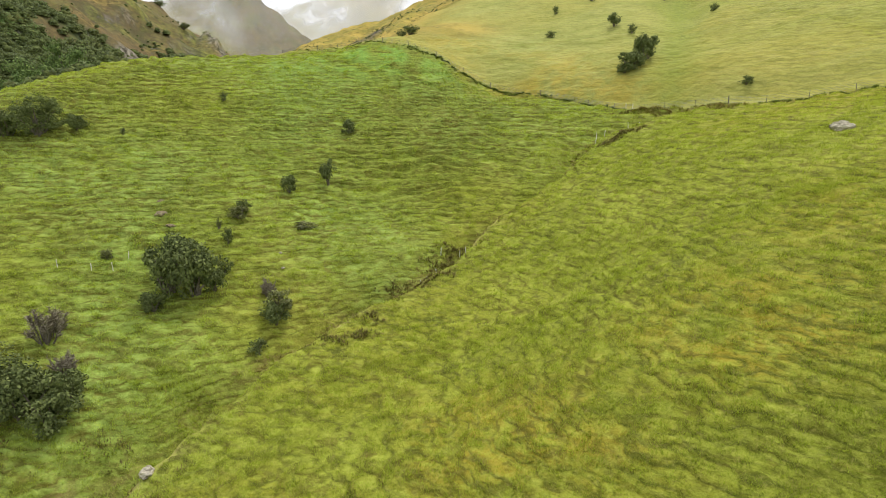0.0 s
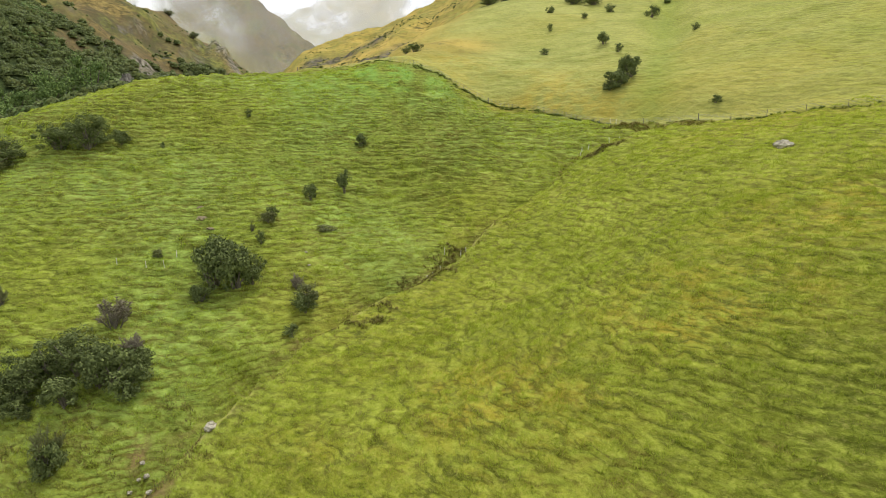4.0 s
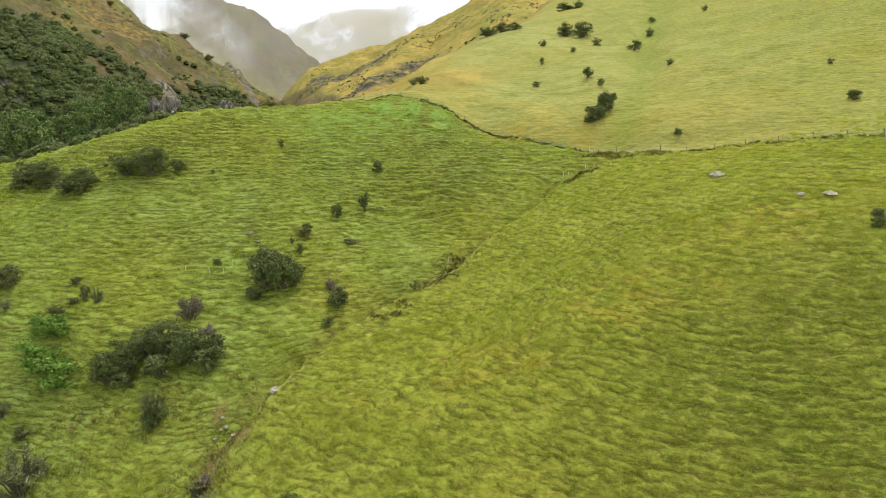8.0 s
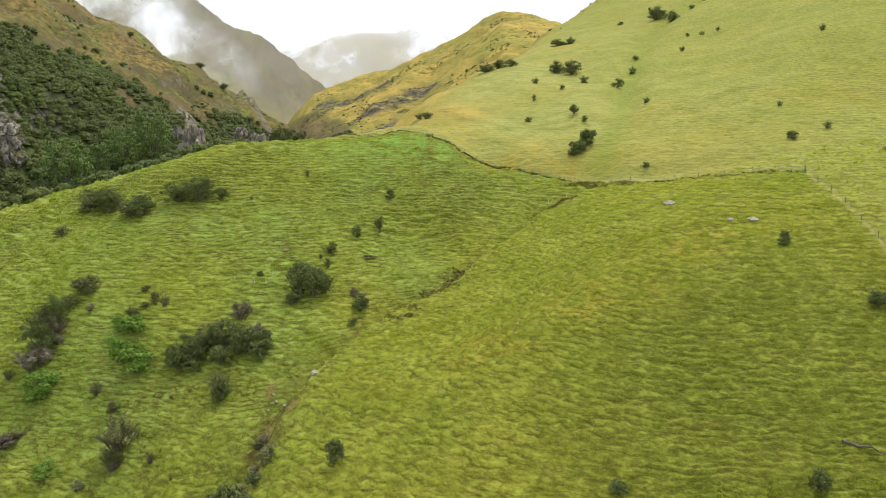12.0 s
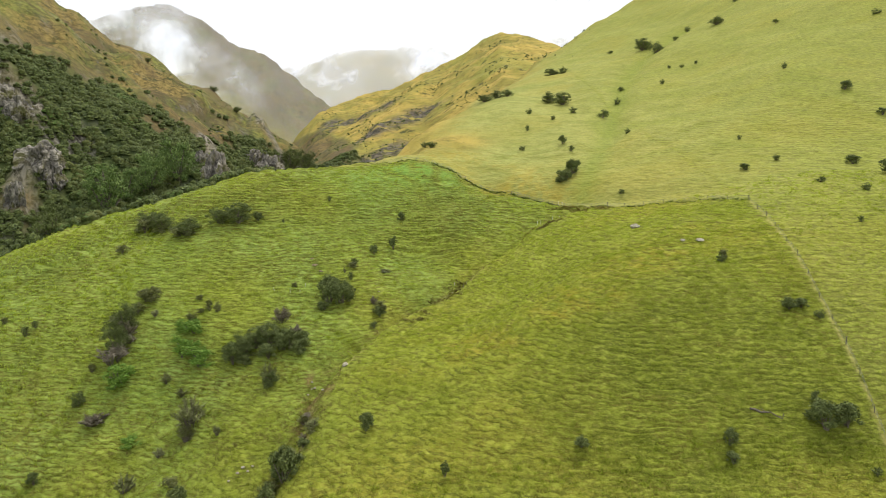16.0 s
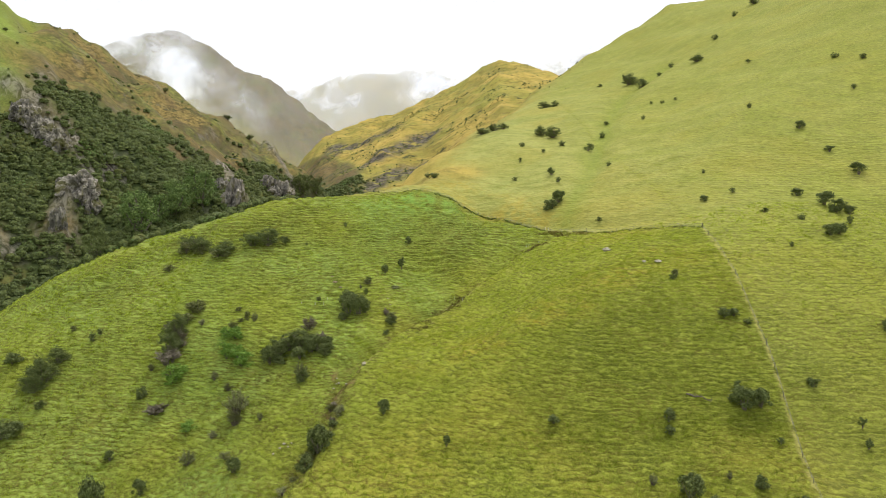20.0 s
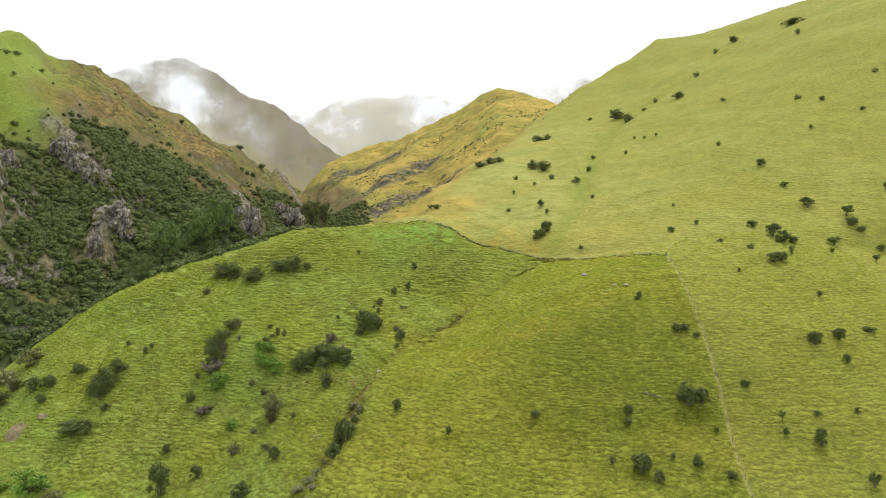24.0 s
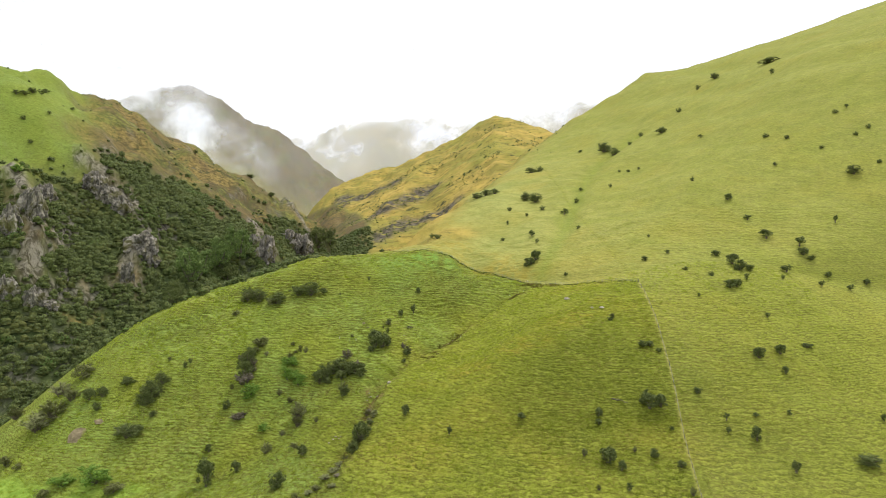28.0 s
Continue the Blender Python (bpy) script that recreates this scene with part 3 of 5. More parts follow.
def masks(x, y, h, steep):
    """Where each kind of cover grows, and where the turf colour is darkened."""
    west, near, back = west_mountain(x, y), paddock(x, y), face(x, y)
    d_top, _ = to_line(x, y, [(-75, 128)] + FENCE_TOP)
    line = np.array(FENCE_TOP)
    crest = np.interp(x, line[:, 0], line[:, 1])
    outside = np.where((x < 52) & (y > 57), step((y - crest - 0.4) * 1.5), step((x - side_of_fence(y)) * 1.5))
    pasture = outside * (0.72 - 0.36 * step((x - 58) / 14)) * (0.22 + 0.78 * step((y - 58) / 12))
    spur = np.interp(y, [p[1] for p in GULLY[::-1]], [p[0] for p in GULLY[::-1]])
    bronze = np.clip(0.6 + 0.8 * wave(x, y, 40, 41), 0, 1) * (0.3 + 0.7 * step((x - spur) / 4)) * (0.45 + 0.55 * step((y - 26) / 6)) * (1 - 0.65 * step((x - 52) / 5))
    to_west = step((west - np.maximum(near, back)) / 2)
    edge = np.interp(y, [120, 200, 260, 320, 380, 430, 455], [-8, 2, 20, 38, 64, 95, 128])
    golden = step((edge - x + 10 * wave(x, y, 50, 44)) / 5) * step((y - 125) / 6)
    golden = np.maximum(golden, step((y - 560) / 10)) * np.maximum(step((980 - y) / 20), 0.6 * step((y - 1600) / 40))
    tussock = np.maximum(to_west, step((y - 985) / 20))
    green_top = to_west * step((-0.525 * (y + 139) - x + 6 * wave(x, y, 40, 46)) / 5) * step((h - 38) / 4)
    tussock = tussock * (1 - 0.9 * green_top)
    n = rough(x, y, 70, 51, 4)
    line_of_scrub = np.interp(y, [190, 226, 251, 300, 350, 500], [54, 44, 31, 18, 11, 2]) + 8 * n
    scrub = to_west * step((line_of_scrub - h) / 2.5) * step((n + 1.1) * 9) * (1 - green_top)
    brow = np.interp(x, [-170, -137, -118, -98, -72, -57, -42, -25, -9], [50, 67, 75, 88, 102, 110, 118, 121, 124])
    scrub = np.maximum(scrub, step((y - brow - 4) / 1.5) * step((-50 - x + 4 * wave(x, y, 12, 53)) / 3) * (1 - to_west) * step((300 - y) / 20))
    rock = to_west * (1 - green_top) * np.clip((steep - 0.95) * 2.2, 0, 1) * step((rough(x, y, 30, 57, 3) - 0.15) * 8)
    d, s = to_line(x, y, GULLY)
    soil = np.exp(-(d / (0.9 + 1.6 * s)) ** 2) * np.clip(0.3 + 0.9 * wave(x, y, 9, 61), 0, 1)
    soil = np.maximum(soil, np.exp(-(d_top / 0.7) ** 2) * (0.15 + 0.6 * step((x - 22) / 2) * step((38 - x) / 2)))
    for bare_x, bare_y, bare_r in ((-19.3, 32.2, 1.3), (-22.8, 37.4, 0.9), (-1.5, 60.5, 1.2), (20.5, 78.5, 1.6), (-21.5, 30.5, 1.0)):
        soil = np.maximum(soil, 0.95 * np.exp(-(np.hypot(x - bare_x, (y - bare_y) * 0.7) / bare_r) ** 2))
    off = x - spur
    track = np.exp(-((off - 1.3 + 0.5 * wave(x, y, 12, 63)) / 0.65) ** 2) * 0.9 * step((72 - y) / 3) * step((y - 12) / 3)
    tall = np.exp(-((x + 11) / 14) ** 2 - ((y - 106) / 6) ** 2) * step((0.4 + wave(x, y, 6, 64)) * 4)
    ribs = sum(np.exp(-(to_line(x, y, rib)[0] / 5.8) ** 2) for rib in RIBS)
    bare = np.clip(ribs * (1.1 + 0.6 * wave(x, y, 12, 66)), 0, 1)
    scrub = scrub * (1 - bare)
    # Terrace fronts to be coloured darker, standing in for their shade.
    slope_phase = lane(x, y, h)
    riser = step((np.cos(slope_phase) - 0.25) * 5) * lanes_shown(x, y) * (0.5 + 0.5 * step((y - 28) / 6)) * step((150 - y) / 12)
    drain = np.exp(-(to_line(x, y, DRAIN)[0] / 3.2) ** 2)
    # The gully's west side gets the same painted shade.
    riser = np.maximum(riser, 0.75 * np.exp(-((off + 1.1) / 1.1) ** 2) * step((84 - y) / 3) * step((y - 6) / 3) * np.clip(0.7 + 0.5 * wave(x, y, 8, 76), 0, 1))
    russet = np.exp(-(to_line(x, y, [(-6, 37), (5, 33), (13, 33), (23, 37), (39, 46)])[0] / 6.5) ** 2) * np.clip(0.75 + 0.6 * wave(x, y, 14, 70), 0, 1)
    russet = np.maximum(russet, np.exp(-(to_line(x, y, [(-31, 374), (-0, 113), (12, 106), (24, 95)])[0] / 9) ** 2) * np.clip(0.7 + 0.6 * wave(x, y, 14, 70), 0, 1))
    # Deeper turf tone low on the slope and round the knoll's foot.
    deep = np.clip(0.55 * step((26 - y) / 6) + 1.0 * np.exp(-((x - 42) / 24) ** 2 - ((y - 8) / 22) ** 2) * (0.85 + 0.4 * wave(x, y, 22, 67)) + 0.35 * np.exp(-((x - 33) / 13) ** 2 - ((y - 32) / 16) ** 2) + 0.75 * np.exp(-((x - 26) / 13) ** 2 - ((y - 14) / 11) ** 2), 0, 1)
    # The whole far mountain is mixed about a third towards the grey tone.
    rock = np.maximum(rock, 0.32 * step((y - 985) / 20) * step((1500 - y) / 20))
    rock = np.maximum(rock, step((ribs - 0.72 + 0.3 * wave(x, y, 7, 68)) * 6) * to_west)
    meadow = step((-41.6 - h + 1.5 * wave(x, y, 14, 65)) / 0.8) * step((-50 - x) / 5) * step((40 - y) / 5)
    meadow = np.maximum(meadow, 0.3 * green_top)
    green = step((spur - x) / 4) * (0.75 + 0.35 * wave(x, y, 25, 69))
    d_side, _ = to_line(x, y, FENCE_SIDE)
    track = np.maximum(track, 0.9 * np.exp(-(d_side / 0.27) ** 2))
    scar = np.clip(sum(np.exp(-(to_line(x, y, line)[0] / 12) ** 2) for line in SCARS) * (1.5 + 0.7 * rough(x, y, 24, 62, 3)), 0, 1)
    golden = golden * (1 - to_west) * (1 - scrub)
    pasture = pasture * (1 - to_west)
    return dict(pasture=pasture, bronze=bronze, tussock=tussock, golden=golden, scrub=scrub, rock=rock, soil=soil, riser=riser * (1 - meadow), meadow=meadow, deep=deep, drain=drain, track=track, tall=tall, green=green, scar=scar, russet=russet)


def lay_ground():
    cx, cy = 0.0, -190.0
    wide = np.concatenate([np.arange(-180, -44, 4.0), np.arange(-44, -20, 0.18), np.arange(-20, 20, 0.09), np.arange(20, 44, 0.18), np.arange(44, 180, 4.0)])
    r = [0.5, 15, 30, 50, 70, 90, 105, 115, 125]
    while r[-1] < 200:
        r.append(r[-1] + 0.6)
    while r[-1] < 320:
        r.append(r[-1] + 0.29)
    while r[-1] < 4200:
        r.append(r[-1] * 1.011 + 0.2)
    r = np.array(r)
    turn, out = np.meshgrid(np.radians(wide), r)
    x, y = cx + out * np.sin(turn), cy + out * np.cos(turn)
    base = land(x, y)
    z = base + relief(x, y, base)
    rows, cols = x.shape
    v = np.stack([x, y, z], -1).reshape(-1, 3)
    i = np.arange(rows * cols).reshape(rows, cols)
    nxt = np.roll(i, -1, 1)
    f = np.stack([i[:-1], nxt[:-1], nxt[1:], i[1:]], -1).reshape(-1, 4)[:, ::-1]
    me = bpy.data.meshes.new("ground")
    me.vertices.add(len(v))
    me.vertices.foreach_set("co", v.astype(np.float32).ravel())
    me.loops.add(f.size)
    me.loops.foreach_set("vertex_index", f.astype(np.int32).ravel())
    me.polygons.add(len(f))
    me.polygons.foreach_set("loop_start", np.arange(0, f.size, 4, dtype=np.int32))
    me.polygons.foreach_set("use_smooth", np.ones(len(f), bool))
    me.update(calc_edges=True)
    gy, gx = np.hypot(land(x, y + 1.5) - land(x, y - 1.5), land(x + 1.5, y) - land(x - 1.5, y)) / 3, 0
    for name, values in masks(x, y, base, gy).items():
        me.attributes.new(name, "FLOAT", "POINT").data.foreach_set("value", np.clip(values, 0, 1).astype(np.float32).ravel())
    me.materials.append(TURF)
    return tagged(new("ground", me), "steep green grazing hillside with a gully and terraces", "ground", kind="structure")


lay_ground()


def at(x, y):
    return float(ground(np.array([x]), np.array([y]))[0])


def part(name, bm, material, parent, label=""):
    me = bpy.data.meshes.new(name)
    bm.to_mesh(me)
    bm.free()
    me.materials.append(material)
    ob = new(name, me)
    ob.parent = parent
    return tagged(ob, label)


def mesh_part(name, verts, faces, material, parent, label=""):
    me = bpy.data.meshes.new(name)
    me.from_pydata(verts, [], faces)
    me.materials.append(material)
    ob = new(name, me)
    ob.parent = parent
    return tagged(ob, label)


# ---------------------------------------------------------------- shrubs and small trees
def limb(verts, faces, a, b, ra, rb, sides=5):
    """A tapered stem from a to b, added to the lists."""
    a, b = Vector(a), Vector(b)
    ahead = (b - a).normalized()
    side = ahead.orthogonal().normalized()
    up = ahead.cross(side)
    k = len(verts)
    for p, r in ((a, ra), (b, rb)):
        for n in range(sides):
            w = 2 * math.pi * n / sides
            verts.append(p + (side * math.cos(w) + up * math.sin(w)) * r)
    for n in range(sides):
        m = (n + 1) % sides
        faces.append((k + n, k + m, k + sides + m, k + sides + n))


def make_shrub(rnd, kind, clumps, leaves, stem, lean=0.0, fine=1.0):
    """A shrub or small tree about one metre wide and one metre high, standing on the origin."""
    root = new(kind)
    verts, faces = [], []
    hubs = []
    lobes, phase = rnd.choice((2, 3, 3, 4)), rnd.uniform(0, 6.283)
    for n in range(clumps):
        turn, out = rnd.uniform(0, 6.283), rnd.uniform(0.04, 0.46) ** 0.85
        lobe = 0.86 + 0.14 * math.sin(turn * lobes + phase) + 0.10 * math.sin(turn * (lobes + 2) - phase)
        high = stem + 0.06 + rnd.uniform(0, 1) ** 0.6 * (0.84 - stem - 0.06) * lobe
        out *= (1.15 - 0.75 * abs((high - 0.40) * 1.4)) * (0.54 + 0.34 * lobe)
        hubs.append(Vector((math.cos(turn) * out + lean * high, math.sin(turn) * out, high)))
    for n, hub in enumerate(hubs[:max(5, clumps // 3)]):
        foot = Vector((rnd.uniform(-0.05, 0.05), rnd.uniform(-0.05, 0.05), -0.06))
        knee = foot.lerp(hub, 0.45) + Vector((rnd.uniform(-0.05, 0.05), rnd.uniform(-0.05, 0.05), 0.08))
        limb(verts, faces, foot, knee, 0.028, 0.018)
        limb(verts, faces, knee, hub, 0.018, 0.006)
    mesh_part("trunk", verts, faces, BARK, root)
    verts, faces = [], []
    for hub in hubs:
        size = rnd.choice((0.07, 0.10, 0.13, 0.16, 0.19)) * rnd.uniform(0.85, 1.15) * (0.6 + 0.4 * fine)
        flat = rnd.uniform(0.55, 0.95)
        for m in range(leaves):
            w = Vector((rnd.gauss(0, 1), rnd.gauss(0, 1), rnd.gauss(0, 1))).normalized()
            p = hub + Vector((w.x, w.y, w.z * flat)) * size * rnd.choice((rnd.uniform(0.45, 1.1), rnd.uniform(0.8, 1.1), rnd.uniform(0.9, 1.4)))
            if p.z < 0.0:
                p.z = rnd.uniform(0.0, 0.12)
            n1 = (w + Vector((rnd.uniform(-1, 1), rnd.uniform(-1, 1), rnd.uniform(-0.4, 1)))).normalized()
            s1 = n1.orthogonal().normalized()
            s2 = n1.cross(s1)
            a = rnd.uniform(0, 6.283)
            u = (s1 * math.cos(a) + s2 * math.sin(a)) * rnd.uniform(0.026, 0.052) * fine
            v = (s2 * math.cos(a) - s1 * math.sin(a)) * rnd.uniform(0.016, 0.032) * fine
            k = len(verts)
            verts += [p - u, p - v, p + u + n1 * 0.006, p + v]
            faces.append((k, k + 1, k + 2, k + 3))
    return root, verts, faces


def make_twiggy(rnd, kind):
    """A leafless thicket of fine stems."""
    root = new(kind)
    verts, faces = [], []
    tips = []
    for n in range(40):
        turn, out = rnd.uniform(0, 6.283), rnd.uniform(0.1, 0.46)
        tip = Vector((math.cos(turn) * out, math.sin(turn) * out, rnd.uniform(0.28, 0.86) * (1.1 - out)))
        foot = Vector((tip.x * 0.25, tip.y * 0.25, -0.05))
        knee = foot.lerp(tip, 0.5) + Vector((0, 0, 0.08))
        limb(verts, faces, foot, knee, 0.014, 0.010, 4)
        limb(verts, faces, knee, tip, 0.010, 0.003, 4)
        tips.append((knee, tip))
    mesh_part("trunk", verts, faces, BARK, root)
    verts, faces = [], []
    for knee, tip in tips:
        for m in range(36):
            p = knee.lerp(tip, rnd.uniform(0.1, 1.1))
            w = Vector((rnd.gauss(0, 1), rnd.gauss(0, 1), rnd.uniform(0.1, 1.2))).normalized()
            q = p + w * rnd.uniform(0.05, 0.14)
            s = w.orthogonal().normalized() * 0.009
            k = len(verts)
            verts += [p - s, p + s, q + s * 0.4, q - s * 0.4]
            faces.append((k, k + 1, k + 2, k + 3))
    return root, verts, faces


def prototypes():
    rnd = random.Random(7)
    made = {}
    plans = dict(
        dark=("shrub", LEAF_DARK, "dense dark green hillside shrub on the grass", 32, 78, 0.0, 0.9),
        olive=("shrub", LEAF_OLIVE, "olive green rounded shrub on the grass", 30, 74, 0.0, 0.9),
        bright=("shrub", LEAF_BRIGHT, "fresh bright green bush on the grass", 28, 84, 0.0, 0.8),
        tree=("tree", LEAF_DARK, "small dark tree with a bare short trunk", 24, 70, 0.26, 1.0),
        thicket=("shrub", LEAF_DARK, "large dark spreading thicket on the grass", 58, 104, 0.0, 0.48),
        native=("tree", LEAF_NATIVE, "broad green native tree at the foot of the crags", 60, 96, 0.0, 0.5),
        far=("shrub", LEAF_DARK, "small dark green shrub on the open face", 26, 34, 0.0, 1.15),
    )
    for key, (kind, material, label, clumps, leaves, stem, fine) in plans.items():
        made[key] = []
        for n in range(3):
            root, v, f = make_shrub(rnd, kind, clumps, leaves, stem, rnd.uniform(-0.12, 0.12), fine)
            mesh_part("crown", v, f, material, root)
            made[key].append(tagged(root, label, kind, "shrubs on the hillside"))
    for key, material, label in (("purple", TWIG_PURPLE, "nearly leafless purple-brown thorn shrub"), ("grey", TWIG_GREY, "thin grey-green thorn shrub, half bare")):
        made[key] = []
        for n in range(2):
            root, v, f = make_twiggy(rnd, "shrub")
            mesh_part("crown", v, f, material, root)
            made[key].append(tagged(root, label, "shrub", "shrubs on the hillside"))
    return made


KINDS = prototypes()
PLANT = random.Random(21)
FIRST_USED = set()


def plant(kind, x, y, wide, high):
    """A shrub of that width and height in metres, rooted in the ground."""
    pool = KINDS["thicket" if kind == "dark" and wide > 4.5 else "far" if kind == "dark" and (y > 125 or wide < 1.8) else kind]
    unused = [p for p in pool if p.name not in FIRST_USED]
    proto = unused[0] if unused else PLANT.choice(pool)
    if kind == "dark" and wide > 3:
        high *= 1.22
    m = pose(x, y, at(x, y) - 0.08 * high, 0, 0, PLANT.uniform(0, 360)) @ Matrix.Diagonal((wide * PLANT.uniform(0.92, 1.08), wide * PLANT.uniform(0.92, 1.08), high, 1))
    if proto.name not in FIRST_USED:
        FIRST_USED.add(proto.name)
        proto.matrix_basis = m
        return proto
    keep = proto.scale.copy()
    proto.scale = (1, 1, 1)
    ob = copy_thing(proto, m)
    proto.scale = keep
    return ob


plant("dark", -66.2, 81.7, 5.2, 3.6)
plant("dark", -61.8, 80.2, 6.0, 3.5)
plant("dark", -55.2, 76.6, 6.7, 3.6)
plant("dark", -49.0, 79.0, 5.7, 3.8)
plant("dark", -45.1, 78.5, 5.6, 4.1)
plant("dark", -41.1, 79.3, 2.4, 2.2)
plant("dark", -35.8, 78.8, 0.7, 1.1)
plant("dark", -67.0, 88.1, 1.7, 1.5)
plant("dark", -28.1, 91.1, 1.1, 1.6)
plant("dark", -11.8, 87.0, 1.9, 2.4)
plant("dark", -16.5, 74.5, 1.8, 2.5)
plant("dark", -19.6, 67.7, 1.7, 2.2)
plant("dark", -19.7, 62.7, 1.1, 2.0)
plant("dark", -14.2, 51.1, 1.5, 1.6)
plant("tree", -12.7, 77.1, 1.9, 3.6)
plant("olive", -13.7, 67.5, 2.4, 0.9)
plant("olive", -29.6, 60.0, 1.2, 1.1)
plant("olive", -45.9, 56.4, 1.4, 1.1)
plant("olive", -43.2, 53.1, 1.2, 2.3)
plant("olive", -54.8, 56.9, 3.3, 3.3)
plant("olive", 39.9, 37.9, 1.5, 1.5)
plant("dark", -22.6, 56.1, 4.3, 4.3)
plant("dark", -20.5, 55.8, 3.9, 4.4)
plant("dark", -22.8, 59.2, 3.7, 3.3)
plant("dark", -13.4, 54.3, 2.3, 2.3)
plant("purple", -14.7, 56.9, 1.8, 2.4)
plant("purple", -29.9, 50.2, 3.6, 3.7)
plant("purple", -26.8, 46.5, 2.4, 2.6)
plant("dark", -30.3, 44.8, 5.3, 3.6)
plant("dark", -34.6, 42.8, 4.6, 4.0)
plant("dark", -27.0, 43.2, 4.1, 3.4)
plant("dark", -35.8, 42.0, 3.3, 3.6)
plant("dark", -32.8, 44.3, 4.7, 3.3)
plant("dark", -25.2, 41.5, 3.4, 2.6)
plant("dark", -28.0, 42.8, 3.6, 3.0)
plant("dark", -33.9, 41.3, 3.0, 2.2)
plant("dark", -29.8, 41.0, 3.4, 2.4)
plant("dark", -36.9, 43.2, 2.6, 2.4)
plant("dark", -25.0, 44.0, 2.4, 2.4)
plant("olive", -13.3, 55.3, 2.6, 2.0)
plant("dark", -20.3, 20.2, 1.8, 1.4)
plant("olive", -19.8, 22.6, 1.5, 1.1)
plant("dark", -20.9, 17.6, 2.4, 1.6)
plant("dark", -23.0, 19.1, 2.6, 1.8)
plant("olive", -23.9, 17.9, 2.2, 1.4)
plant("purple", -21.4, 29.2, 1.6, 1.0)
plant("purple", -39.8, 30.8, 2.2, 1.6)
plant("grey", -39.2, 34.0, 2.0, 1.8)
plant("purple", -55.9, 35.9, 3.0, 1.2)
plant("olive", -37.9, 20.5, 2.4, 1.6)
plant("dark", 35.9, 84.7, 1.6, 1.5)
plant("dark", 22.9, 148.0, 1.3, 2.2)
plant("dark", -19.2, 56.5, 2.2, 2.4)
plant("dark", -19.1, 59.0, 1.6, 2.0)
plant("dark", -23.5, 54.3, 2.4, 2.2)
plant("grey", -28.9, 36.4, 3.0, 3.8)
plant("grey", -21.1, 64.7, 0.8, 1.5)
plant("grey", -45.4, 50.5, 2.5, 2.2)
plant("bright", -45.6, 48.8, 3.7, 3.0)
plant("bright", -45.0, 44.7, 4.3, 4.0)
plant("bright", -42.8, 44.5, 3.5, 3.1)
plant("dark", 201.4, 304.3, 14.2, 3.7)
plant("dark", 187.5, 269.6, 3.4, 3.0)
plant("dark", 178.3, 331.7, 6.7, 3.8)
plant("dark", 165.3, 327.2, 3.7, 2.9)
plant("dark", 139.0, 286.0, 3.7, 2.6)
plant("dark", 119.1, 254.5, 6.8, 3.4)
plant("dark", 113.9, 278.0, 2.8, 3.2)
plant("dark", 89.2, 263.9, 8.8, 5.4)
plant("dark", 91.9, 250.8, 7.2, 4.6)
plant("dark", 102.6, 260.7, 3.0, 2.4)
plant("dark", 83.3, 206.3, 1.5, 1.7)
plant("dark", 86.3, 200.4, 1.7, 1.7)
plant("dark", 90.8, 198.0, 1.7, 1.7)
plant("dark", 71.9, 176.5, 2.1, 1.8)
plant("dark", 80.7, 294.3, 2.9, 2.2)
plant("dark", 124.5, 209.3, 2.1, 2.1)
plant("dark", 138.1, 168.3, 2.8, 2.2)
plant("dark", 142.8, 158.7, 2.7, 2.2)
plant("dark", 166.7, 165.3, 2.6, 2.3)
plant("dark", 172.0, 166.0, 1.7, 2.0)
plant("dark", 163.2, 143.5, 2.4, 2.1)
plant("dark", 169.4, 145.5, 2.2, 2.2)
plant("dark", 148.2, 141.3, 2.3, 1.8)
plant("dark", 127.9, 137.5, 1.7, 2.0)
plant("dark", 158.6, 120.7, 2.0, 1.7)
plant("dark", 147.7, 118.0, 6.1, 3.4)
plant("dark", 101.2, 117.8, 3.2, 2.3)
plant("dark", 96.7, 141.7, 1.7, 2.2)
plant("dark", 66.8, 98.9, 1.2, 1.2)
plant("dark", 45.5, 252.9, 7.7, 3.2)
plant("dark", 49.8, 249.5, 4.5, 2.9)
plant("dark", 34.6, 186.0, 6.4, 3.7)
plant("dark", 38.5, 179.1, 6.8, 4.2)
plant("dark", 39.7, 165.1, 3.0, 2.5)
plant("dark", 48.0, 159.0, 3.4, 3.0)
plant("dark", 56.2, 174.6, 2.6, 2.6)
plant("dark", 61.5, 191.2, 2.2, 2.5)
plant("dark", 12.7, 195.9, 6.0, 2.7)
plant("dark", 16.9, 199.3, 6.6, 2.8)
plant("dark", 21.5, 201.3, 5.0, 2.5)
plant("dark", 25.2, 164.1, 2.5, 2.0)
plant("dark", 31.6, 155.1, 1.7, 1.7)
plant("dark", 19.7, 132.0, 2.2, 1.8)
plant("dark", 48.9, 131.5, 1.8, 1.6)
plant("dark", 31.4, 120.6, 1.7, 2.1)
plant("dark", -6.2, 134.6, 4.0, 2.0)
plant("dark", -8.1, 142.1, 2.7, 1.8)
plant("tree", 102.1, 102.4, 2.6, 2.1)
plant("tree", 102.5, 89.1, 4.5, 3.7)
plant("tree", 109.8, 81.9, 3.2, 3.6)
plant("tree", 126.6, 91.9, 1.7, 3.0)
plant("tree", 30.9, 130.5, 2.7, 3.1)
plant("tree", 99.8, 69.7, 3.0, 2.7)
plant("tree", 106.1, 61.6, 1.7, 2.1)
plant("tree", 116.2, 64.5, 2.1, 2.3)
plant("tree", 80.5, 40.1, 1.5, 1.6)
plant("dark", 28.6, 101.9, 3.6, 3.6)
plant("dark", 26.3, 99.5, 3.9, 2.7)
